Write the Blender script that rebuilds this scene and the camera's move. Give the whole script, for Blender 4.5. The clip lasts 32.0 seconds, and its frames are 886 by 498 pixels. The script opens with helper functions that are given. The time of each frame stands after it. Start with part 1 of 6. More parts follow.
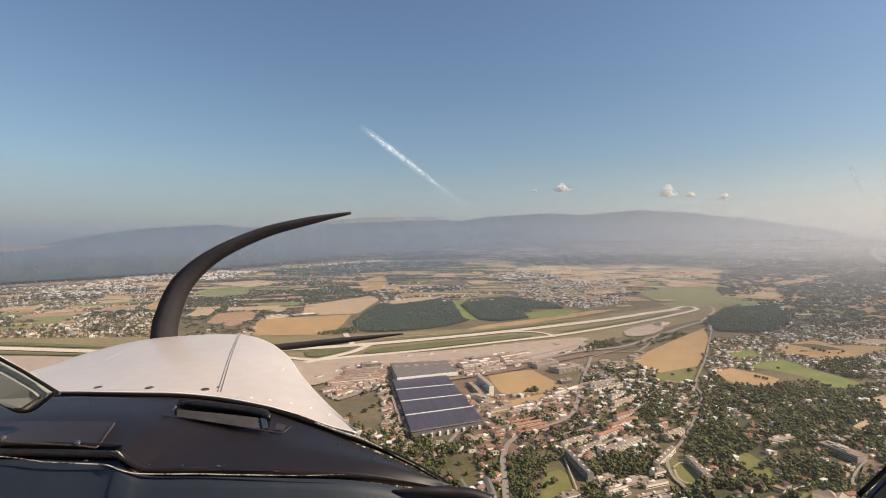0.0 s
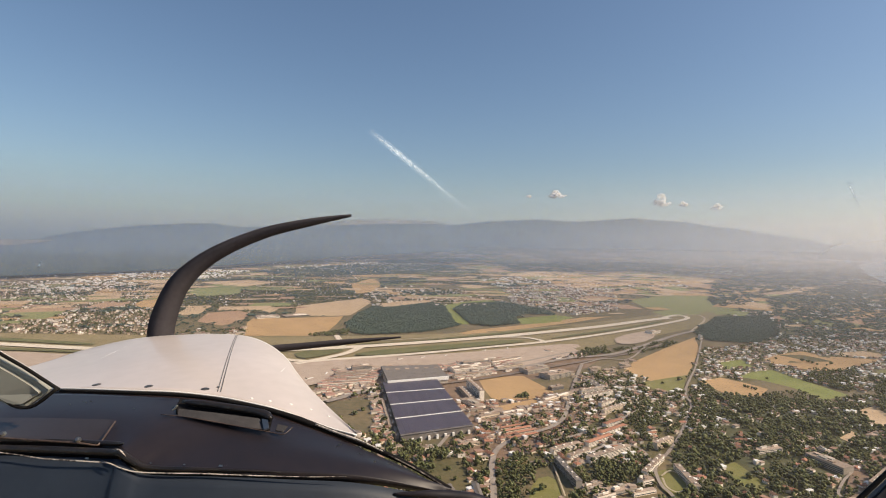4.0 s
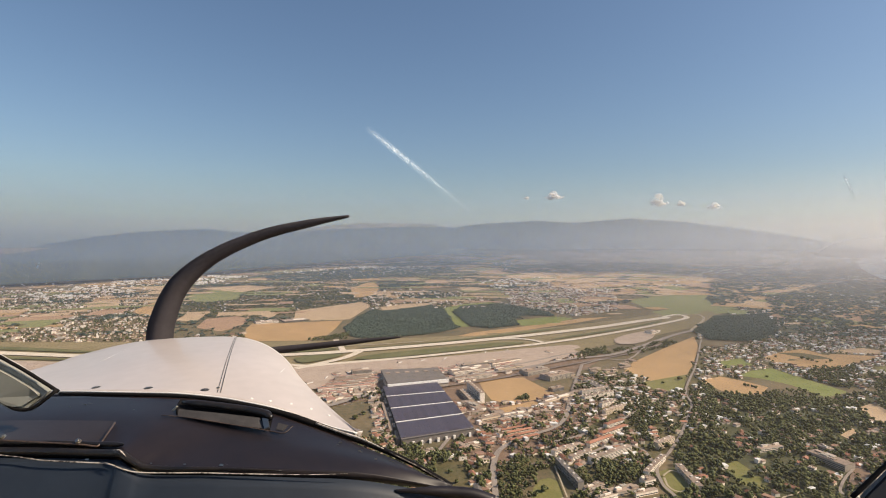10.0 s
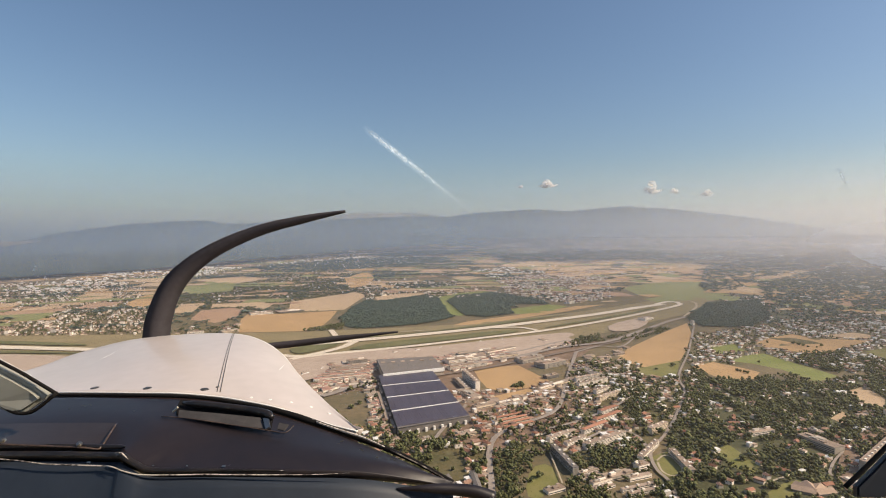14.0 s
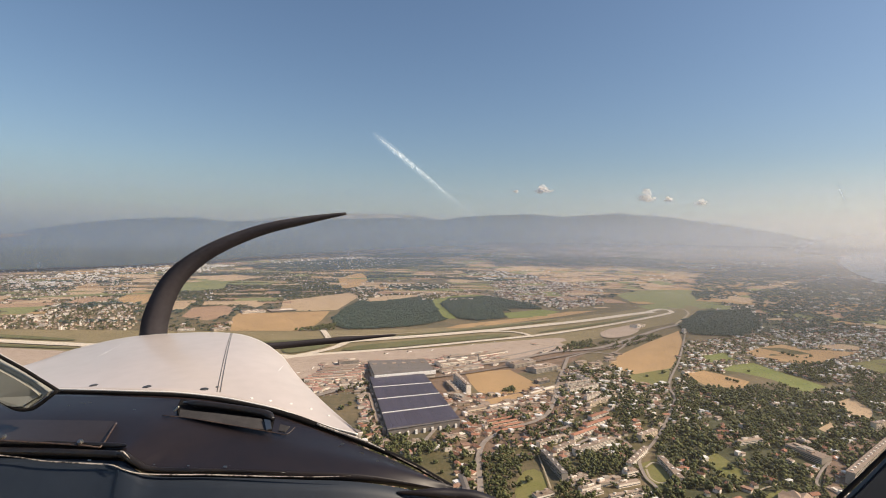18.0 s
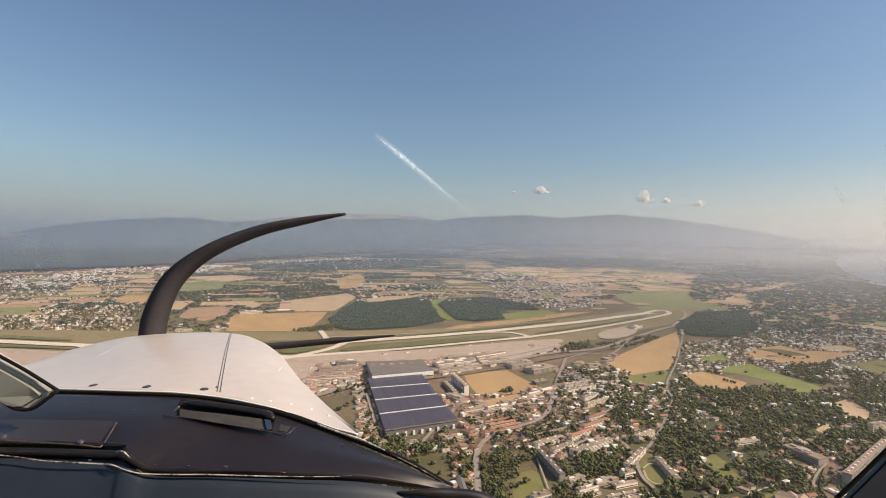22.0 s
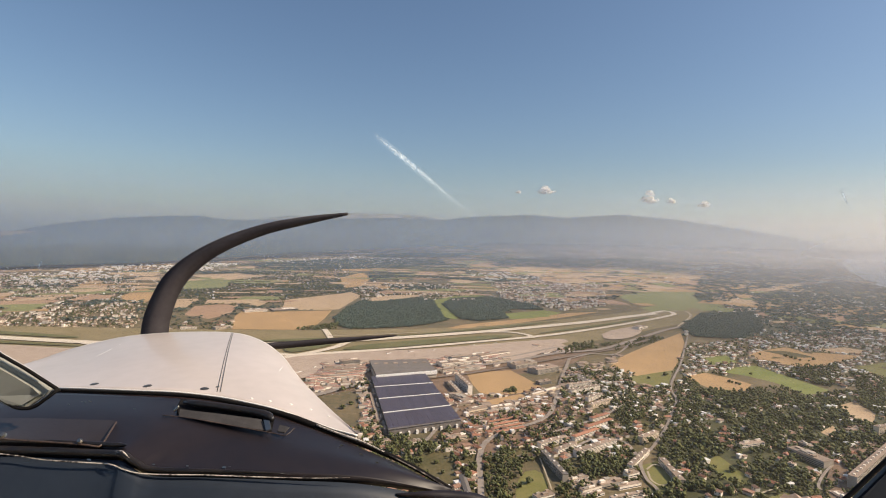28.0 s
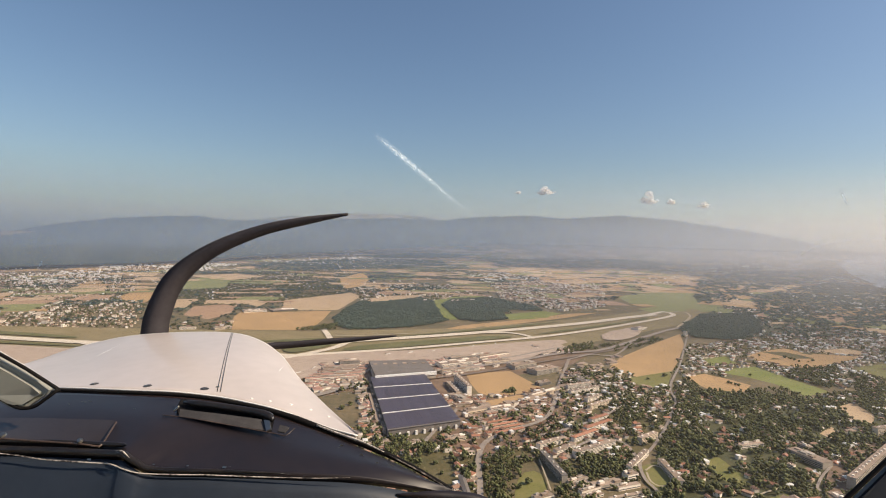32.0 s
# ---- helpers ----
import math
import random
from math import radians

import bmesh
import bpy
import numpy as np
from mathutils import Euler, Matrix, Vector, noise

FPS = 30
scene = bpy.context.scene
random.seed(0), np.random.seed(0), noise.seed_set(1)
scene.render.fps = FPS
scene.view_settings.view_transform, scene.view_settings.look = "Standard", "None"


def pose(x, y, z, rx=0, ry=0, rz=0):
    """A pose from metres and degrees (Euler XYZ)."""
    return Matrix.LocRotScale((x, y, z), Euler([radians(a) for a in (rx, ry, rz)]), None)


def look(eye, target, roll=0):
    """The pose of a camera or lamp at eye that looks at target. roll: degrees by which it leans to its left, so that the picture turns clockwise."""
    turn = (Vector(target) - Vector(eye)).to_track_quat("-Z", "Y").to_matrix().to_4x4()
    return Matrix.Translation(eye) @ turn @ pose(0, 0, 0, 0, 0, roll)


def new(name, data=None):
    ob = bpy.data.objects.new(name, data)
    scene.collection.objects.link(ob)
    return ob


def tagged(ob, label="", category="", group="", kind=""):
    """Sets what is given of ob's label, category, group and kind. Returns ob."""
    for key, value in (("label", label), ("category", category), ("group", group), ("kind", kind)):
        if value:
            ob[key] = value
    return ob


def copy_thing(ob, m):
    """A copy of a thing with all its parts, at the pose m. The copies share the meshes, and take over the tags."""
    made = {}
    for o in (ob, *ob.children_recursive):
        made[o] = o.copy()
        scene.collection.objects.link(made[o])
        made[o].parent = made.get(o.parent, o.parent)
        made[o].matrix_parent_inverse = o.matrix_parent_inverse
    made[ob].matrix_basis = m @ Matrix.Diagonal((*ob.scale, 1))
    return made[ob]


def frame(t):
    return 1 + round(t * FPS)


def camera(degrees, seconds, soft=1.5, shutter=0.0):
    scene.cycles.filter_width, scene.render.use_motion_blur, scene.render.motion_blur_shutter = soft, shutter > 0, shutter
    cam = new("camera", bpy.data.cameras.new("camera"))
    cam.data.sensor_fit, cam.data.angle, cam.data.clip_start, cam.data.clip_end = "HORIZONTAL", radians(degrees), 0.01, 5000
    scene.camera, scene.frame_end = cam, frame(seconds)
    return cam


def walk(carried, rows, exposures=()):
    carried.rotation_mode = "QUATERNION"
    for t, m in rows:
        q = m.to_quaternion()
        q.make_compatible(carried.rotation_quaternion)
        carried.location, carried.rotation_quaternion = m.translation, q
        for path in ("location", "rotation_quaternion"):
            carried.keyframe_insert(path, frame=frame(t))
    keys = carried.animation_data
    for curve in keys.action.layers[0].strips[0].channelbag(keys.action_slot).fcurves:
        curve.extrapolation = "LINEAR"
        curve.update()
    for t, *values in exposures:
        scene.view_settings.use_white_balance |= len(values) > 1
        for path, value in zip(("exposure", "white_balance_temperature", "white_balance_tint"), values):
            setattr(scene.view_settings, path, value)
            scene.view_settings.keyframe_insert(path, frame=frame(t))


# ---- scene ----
# The eye rides in the cockpit of a light aircraft, 460 m above the plain; y is the way it looks.
EYE = 460.0
cam = camera(80.0, 32.0, soft=1.05)
walk(cam, [
    (0.0, pose(0.0368, 0.0153, 459.9922, 88.843, 0.237, 2.013)),
    (0.5, pose(0.0345, 0.0142, 459.9922, 88.874, 0.178, 1.920)),
    (1.0, pose(0.0315, 0.0128, 459.9921, 88.921, 0.080, 1.803)),
    (1.5, pose(0.0281, 0.0113, 459.9922, 88.980, -0.063, 1.683)),
    (2.0, pose(0.0250, 0.0100, 459.9931, 89.019, -0.249, 1.585)),
    (2.5, pose(0.0216, 0.0088, 459.9949, 89.032, -0.487, 1.489)),
    (4.5, pose(0.0144, 0.0053, 459.9946, 89.337, -1.144, 1.337)),
    (5.0, pose(0.0145, 0.0051, 459.9937, 89.396, -1.172, 1.351)),
    (5.5, pose(0.0153, 0.0051, 459.9913, 89.498, -1.135, 1.383)),
    (6.0, pose(0.0164, 0.0051, 459.9888, 89.583, -1.047, 1.411)),
    (6.5, pose(0.0172, 0.0051, 459.9865, 89.648, -0.939, 1.421)),
    (7.0, pose(0.0172, 0.0047, 459.9842, 89.714, -0.822, 1.389)),
    (7.5, pose(0.0162, 0.0039, 459.9822, 89.773, -0.731, 1.316)),
    (8.0, pose(0.0151, 0.0033, 459.9810, 89.800, -0.651, 1.242)),
    (8.5, pose(0.0155, 0.0033, 459.9802, 89.789, -0.530, 1.224)),
    (9.0, pose(0.0167, 0.0038, 459.9798, 89.754, -0.411, 1.252)),
    (9.5, pose(0.0170, 0.0041, 459.9807, 89.681, -0.347, 1.243)),
    (10.0, pose(0.0157, 0.0039, 459.9827, 89.556, -0.283, 1.156)),
    (10.5, pose(0.0134, 0.0034, 459.9855, 89.382, -0.193, 1.014)),
    (11.0, pose(0.0112, 0.0029, 459.9883, 89.204, -0.099, 0.873)),
    (11.5, pose(0.0103, 0.0029, 459.9907, 89.042, -0.001, 0.788)),
    (12.0, pose(0.0100, 0.0031, 459.9930, 88.891, 0.080, 0.743)),
    (12.5, pose(0.0093, 0.0032, 459.9951, 88.766, 0.132, 0.689)),
    (13.0, pose(0.0080, 0.0030, 459.9973, 88.645, 0.158, 0.613)),
    (13.5, pose(0.0070, 0.0030, 459.9998, 88.517, 0.177, 0.550)),
    (14.0, pose(0.0069, 0.0032, 460.0016, 88.405, 0.228, 0.524)),
    (14.5, pose(0.0073, 0.0037, 460.0030, 88.308, 0.290, 0.520)),
    (16.5, pose(-0.0036, 0.0003, 460.0116, 88.027, -0.023, 0.066)),
    (17.0, pose(-0.0072, -0.0015, 460.0105, 88.216, -0.324, -0.009)),
    (17.5, pose(-0.0110, -0.0034, 460.0089, 88.475, -0.730, -0.056)),
    (18.0, pose(-0.0139, -0.0048, 460.0079, 88.699, -1.135, -0.065)),
    (18.5, pose(-0.0150, -0.0053, 460.0082, 88.778, -1.345, -0.053)),
    (19.0, pose(-0.0145, -0.0050, 460.0084, 88.776, -1.366, -0.022)),
    (19.5, pose(-0.0138, -0.0049, 460.0076, 88.804, -1.345, 0.005)),
    (20.0, pose(-0.0146, -0.0055, 460.0065, 88.875, -1.383, -0.023)),
    (20.5, pose(-0.0171, -0.0067, 460.0061, 88.932, -1.455, -0.121)),
    (21.0, pose(-0.0195, -0.0077, 460.0063, 88.929, -1.471, -0.232)),
    (21.5, pose(-0.0200, -0.0078, 460.0068, 88.869, -1.387, -0.285)),
    (22.0, pose(-0.0189, -0.0073, 460.0072, 88.784, -1.237, -0.279)),
    (22.5, pose(-0.0185, -0.0071, 460.0070, 88.780, -1.199, -0.270)),
    (23.0, pose(-0.0202, -0.0081, 460.0060, 88.879, -1.317, -0.315)),
    (23.5, pose(-0.0228, -0.0094, 460.0052, 88.966, -1.418, -0.409)),
    (24.0, pose(-0.0248, -0.0104, 460.0051, 88.991, -1.461, -0.496)),
    (24.5, pose(-0.0260, -0.0108, 460.0058, 88.969, -1.481, -0.548)),
    (25.0, pose(-0.0249, -0.0100, 460.0070, 88.899, -1.458, -0.501)),
    (25.5, pose(-0.0212, -0.0082, 460.0081, 88.815, -1.407, -0.339)),
    (27.5, pose(-0.0156, -0.0051, 460.0103, 88.756, -1.541, -0.022)),
    (28.0, pose(-0.0111, -0.0030, 460.0110, 88.713, -1.532, 0.191)),
    (28.5, pose(-0.0095, -0.0023, 460.0113, 88.718, -1.587, 0.286)),
    (29.0, pose(-0.0109, -0.0027, 460.0124, 88.691, -1.637, 0.234)),
    (29.5, pose(-0.0131, -0.0034, 460.0138, 88.634, -1.662, 0.134)),
    (30.0, pose(-0.0139, -0.0035, 460.0152, 88.569, -1.670, 0.097)),
    (30.5, pose(-0.0131, -0.0030, 460.0156, 88.541, -1.657, 0.130)),
    (31.0, pose(-0.0122, -0.0029, 460.0142, 88.607, -1.649, 0.173)),
    (31.5, pose(-0.0121, -0.0032, 460.0122, 88.703, -1.641, 0.177)),
    (32.0, pose(-0.0128, -0.0039, 460.0105, 88.778, -1.624, 0.141)),
], exposures=[(0.0, 0.1, 6500, 10), (32.0, 0.1, 6500, 10)])

# ---- sky, sun ----
SUN_ELEV, SUN_AZ = 40.0, 99.0     # azimuth clockwise from the y axis
world = bpy.data.worlds.new("world")
scene.world = world
world.use_nodes = True
wn = world.node_tree.nodes
sky = wn.new("ShaderNodeTexSky")
sky.sky_type, sky.sun_disc = "NISHITA", False
sky.sun_elevation, sky.sun_rotation = radians(SUN_ELEV), radians(SUN_AZ)
sky.altitude, sky.air_density, sky.dust_density, sky.ozone_density = 500, 1.2, 2.2, 3.3
wn["Background"].inputs["Strength"].default_value = 0.098
world.node_tree.links.new(sky.outputs[0], wn["Background"].inputs["Color"])
sun_data = bpy.data.lights.new("sun", "SUN")
sun_data.energy, sun_data.angle, sun_data.color = 5.5, radians(0.6), (1.0, 0.825, 0.62)
sun = new("sun", sun_data)
sa, se = radians(SUN_AZ), radians(SUN_ELEV)
sun.matrix_world = look((0, 0, 3000), Vector((0, 0, 3000)) - Vector((math.sin(sa) * math.cos(se), math.cos(sa) * math.cos(se), math.sin(se))))
scene.cycles.transparent_max_bounces = 24


# ---- materials ----
def mat(name, a, b=None, rough=0.8, size=20.0, grain=0.0, metal=0.0, bump=0.0, coat=0.0, world_space=False, rnd=0.0, detail=6.0, span=None):
    """A surface that varies between two colours at two scales, with fine relief."""
    m = bpy.data.materials.new(name)
    m.use_nodes = True
    n, l = m.node_tree.nodes, m.node_tree.links
    s = n["Principled BSDF"]
    b = b or tuple(c * 0.75 for c in a)
    if world_space:
        co = n.new("ShaderNodeNewGeometry").outputs["Position"]
    else:
        co = n.new("ShaderNodeTexCoord").outputs["Object"]
    big = n.new("ShaderNodeTexNoise")
    big.inputs["Scale"].default_value, big.inputs["Detail"].default_value = 1 / size, detail
    l.new(co, big.inputs["Vector"])
    fine = n.new("ShaderNodeTexNoise")
    fine.inputs["Scale"].default_value, fine.inputs["Detail"].default_value = 9 / size, 4
    l.new(co, fine.inputs["Vector"])
    mixf = n.new("ShaderNodeMath")
    mixf.operation = "MULTIPLY_ADD"
    l.new(fine.outputs["Fac"], mixf.inputs[0])
    mixf.inputs[1].default_value = 0.6 + grain
    l.new(big.outputs["Fac"], mixf.inputs[2])
    ramp = n.new("ShaderNodeMapRange")
    ramp.inputs["From Min"].default_value, ramp.inputs["From Max"].default_value = span or (0.55, 1.05 + grain)
    l.new(mixf.outputs[0], ramp.inputs["Value"])
    mix = n.new("ShaderNodeMix")
    mix.data_type = "RGBA"
    mix.inputs["A"].default_value, mix.inputs["B"].default_value = (*a, 1), (*b, 1)
    l.new(ramp.outputs["Result"], mix.inputs["Factor"])
    out = mix.outputs["Result"]
    if rnd:
        info = n.new("ShaderNodeObjectInfo").outputs["Random"]
        isl = n.new("ShaderNodeNewGeometry").outputs["Random Per Island"]
        add = n.new("ShaderNodeMath")
        l.new(info, add.inputs[0]), l.new(isl, add.inputs[1])
        fr = n.new("ShaderNodeMath")
        fr.operation = "FRACT"
        l.new(add.outputs[0], fr.inputs[0])
        mr = n.new("ShaderNodeMapRange")
        mr.inputs["To Min"].default_value, mr.inputs["To Max"].default_value = 1 - rnd, 1 + rnd
        l.new(fr.outputs[0], mr.inputs["Value"])
        mul = n.new("ShaderNodeVectorMath")
        mul.operation = "SCALE"
        l.new(out, mul.inputs[0]), l.new(mr.outputs["Result"], mul.inputs["Scale"])
        out = mul.outputs[0]
    l.new(out, s.inputs["Base Color"])
    s.inputs["Roughness"].default_value, s.inputs["Metallic"].default_value = rough, metal
    s.inputs["Coat Weight"].default_value = coat
    s.inputs["Coat Roughness"].default_value = 0.08
    if rough > 0.7:
        s.inputs["Specular IOR Level"].default_value = 0.25
    if bump:
        bp = n.new("ShaderNodeBump")
        bp.inputs["Strength"].default_value, bp.inputs["Distance"].default_value = 0.6, bump
        l.new(fine.outputs["Fac"], bp.inputs["Height"])
        l.new(bp.outputs[0], s.inputs["Normal"])
    return m


M = {
    "ground": mat("suburban_ground", (0.088, 0.084, 0.047), (0.215, 0.160, 0.093), size=140, world_space=True, grain=0.3),
    "grass": mat("dry_airfield_grass", (0.20, 0.165, 0.085), (0.27, 0.215, 0.12), size=120, world_space=True),
    "garden": mat("garden_grass", (0.068, 0.070, 0.030), (0.165, 0.130, 0.066), size=55, world_space=True, grain=0.3),
    "island": mat("mown_grass", (0.115, 0.118, 0.05), (0.165, 0.155, 0.072), size=90, world_space=True),
    "concrete": mat("pale_concrete", (0.60, 0.52, 0.41), (0.67, 0.585, 0.475), size=60, world_space=True, grain=0.2),
    "apron": mat("apron_concrete", (0.34, 0.265, 0.21), (0.48, 0.385, 0.305), size=40, world_space=True, grain=0.3),
    "asphalt": mat("road_asphalt", (0.25, 0.210, 0.178), (0.32, 0.275, 0.235), size=25, world_space=True),
    "path": mat("gravel_path", (0.36, 0.30, 0.21), (0.42, 0.36, 0.26), size=12, world_space=True),
    "wheat": mat("ripe_wheat", (0.47, 0.305, 0.150), (0.34, 0.225, 0.115), size=110, world_space=True, grain=0.2),
    "stubble": mat("pale_stubble", (0.50, 0.37, 0.24), (0.41, 0.295, 0.18), size=90, world_space=True),
    "soil": mat("brown_soil", (0.33, 0.21, 0.135), (0.39, 0.265, 0.175), size=90, world_space=True),
    "meadow": mat("green_meadow", (0.165, 0.195, 0.05), (0.225, 0.235, 0.08), size=80, world_space=True),
    "lawn": mat("park_lawn", (0.145, 0.155, 0.042), (0.215, 0.190, 0.075), size=45, world_space=True),
    "olive": mat("pale_green_field", (0.24, 0.235, 0.105), (0.19, 0.21, 0.085), size=120, world_space=True),
    "woodfloor": mat("forest_floor", (0.055, 0.078, 0.050), (0.07, 0.092, 0.06), size=60, world_space=True),
    "park_floor": mat("park_floor", (0.046, 0.056, 0.026), (0.112, 0.102, 0.050), size=50, world_space=True, grain=0.3),
    "shore": mat("leafy_shore_ground", (0.060, 0.080, 0.048), (0.115, 0.110, 0.066), size=120, world_space=True, grain=0.3),
    "leaf": mat("broad_leaves", (0.058, 0.070, 0.029), (0.128, 0.128, 0.048), size=4, rough=0.9, rnd=0.6, grain=0.3),
    "leaf_light": mat("olive_leaves", (0.092, 0.100, 0.036), (0.165, 0.158, 0.058), size=4, rough=0.9, rnd=0.5, grain=0.3),
    "town": mat("built_up_ground", (0.27, 0.180, 0.125), (0.120, 0.086, 0.058), size=45, world_space=True, grain=0.4),
    "wood_roof": mat("weathered_wood_roof", (0.44, 0.32, 0.235), (0.33, 0.245, 0.18), size=4, bump=0.1),
    "leaf_dark": mat("forest_leaves", (0.066, 0.092, 0.070), (0.084, 0.114, 0.086), size=30, rough=0.9, rnd=0.14),
    "bark": mat("bark", (0.09, 0.065, 0.045), size=0.5, rough=0.95),
    "white": mat("white_render", (0.80, 0.70, 0.585), (0.84, 0.765, 0.665), size=6, rnd=0.14),
    "cream": mat("cream_render", (0.62, 0.50, 0.37), (0.68, 0.57, 0.43), size=6, rnd=0.16),
    "tile": mat("clay_roof_tiles", (0.34, 0.160, 0.100), (0.25, 0.130, 0.088), size=5, rnd=0.35, bump=0.05),
    "brown_tile": mat("brown_roof_tiles", (0.235, 0.140, 0.10), (0.30, 0.19, 0.135), size=5, rnd=0.35, bump=0.05),
    "flat_roof": mat("gravel_flat_roof", (0.37, 0.285, 0.22), (0.27, 0.21, 0.165), size=9, rnd=0.2, bump=0.02),
    "grey_roof": mat("dark_grey_roof", (0.145, 0.13, 0.12), (0.185, 0.165, 0.15), size=25, rnd=0.1),
    "solar": mat("solar_panels", (0.060, 0.050, 0.070), (0.074, 0.062, 0.084), size=14, rough=0.45, rnd=0.12),
    "metal": mat("white_metal", (0.80, 0.78, 0.74), (0.70, 0.68, 0.65), size=8, rough=0.5),
    "glass": mat("dark_window_glass", (0.035, 0.045, 0.055), (0.06, 0.065, 0.07), size=5, rough=0.15, rnd=0.3),
    "facade": mat("grey_facade", (0.42, 0.37, 0.31), (0.34, 0.30, 0.25), size=7, rnd=0.08),
    "track": mat("railway_ballast", (0.17, 0.13, 0.105), (0.22, 0.175, 0.14), size=15, world_space=True),
    # pale base colour stands in for hazy sky reflected in the lake
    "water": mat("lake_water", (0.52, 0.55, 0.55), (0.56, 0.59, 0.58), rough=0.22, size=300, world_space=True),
    "mountain": mat("wooded_mountain", (0.020, 0.040, 0.045), (0.060, 0.075, 0.065), size=160, world_space=True, grain=0.2),
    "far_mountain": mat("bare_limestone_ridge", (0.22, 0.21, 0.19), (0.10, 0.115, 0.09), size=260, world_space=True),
    "pink_roof": mat("faded_red_roof", (0.42, 0.235, 0.175), (0.30, 0.19, 0.15), size=7, rnd=0.25),
    # cockpit
    "cowl": mat("white_cowling_paint", (0.62, 0.55, 0.51), (0.53, 0.47, 0.43), rough=0.36, size=0.35, coat=0.2, grain=0.3),
    "pad": mat("dark_vinyl", (0.0105, 0.0087, 0.0112), (0.022, 0.0158, 0.0160), rough=0.42, size=0.22, bump=0.0004, grain=0.3),
    "panel": mat("dark_blue_panel_paint", (0.014, 0.0205, 0.033), (0.023, 0.031, 0.045), rough=0.55, size=0.25),
    "lip": mat("worn_black_edge", (0.008, 0.008, 0.009), (0.028, 0.022, 0.018), rough=0.28, size=0.03),
    "rubber": mat("black_rubber_seal", (0.008, 0.007, 0.007), rough=0.9, size=0.05),
    "bare": mat("bare_chipped_metal", (0.60, 0.54, 0.47), (0.045, 0.036, 0.032), rough=0.45, size=0.05, grain=0.5, span=(0.95, 1.25)),
    # worn vent rim, and the painted highlight of the access panel edge
    "worn_glint_brown": mat("brown_wear_and_highlight", (0.13, 0.085, 0.06), (0.028, 0.020, 0.018), rough=0.4, size=0.06, grain=0.4, span=(0.8, 1.25)),
    "seal": mat("red_brown_sealant", (0.030, 0.013, 0.010), (0.012, 0.007, 0.007), rough=0.6, size=0.05, grain=0.3),
    "worn": mat("chipped_paint_edge", (0.028, 0.022, 0.020), (0.46, 0.41, 0.35), rough=0.45, size=0.11, grain=0.5, span=(0.98, 1.30)),
    "post": mat("grey_green_post_paint", (0.25, 0.25, 0.215), (0.31, 0.31, 0.265), rough=0.5, size=0.2),
    "steel": mat("screw_steel", (0.55, 0.50, 0.42), rough=0.3, metal=1.0, size=0.02),
    "dark_steel": mat("dark_fastener", (0.10, 0.09, 0.08), (0.2, 0.18, 0.15), rough=0.4, metal=0.8, size=0.01),
    "vent": mat("grey_vent_mesh", (0.035, 0.032, 0.031), (0.068, 0.062, 0.059), rough=0.6, size=0.02),
    "brown_panel": mat("brown_black_plastic", (0.022, 0.016, 0.0145), (0.036, 0.027, 0.023), rough=0.38, size=0.1, grain=0.3),
    "car": mat("car_paint", (0.28, 0.27, 0.26), (0.20, 0.20, 0.21), rough=0.4, size=3, rnd=0.9),
    "blade": mat("black_blade_paint", (0.036, 0.032, 0.036), (0.052, 0.046, 0.050), rough=0.75, size=0.15),
}


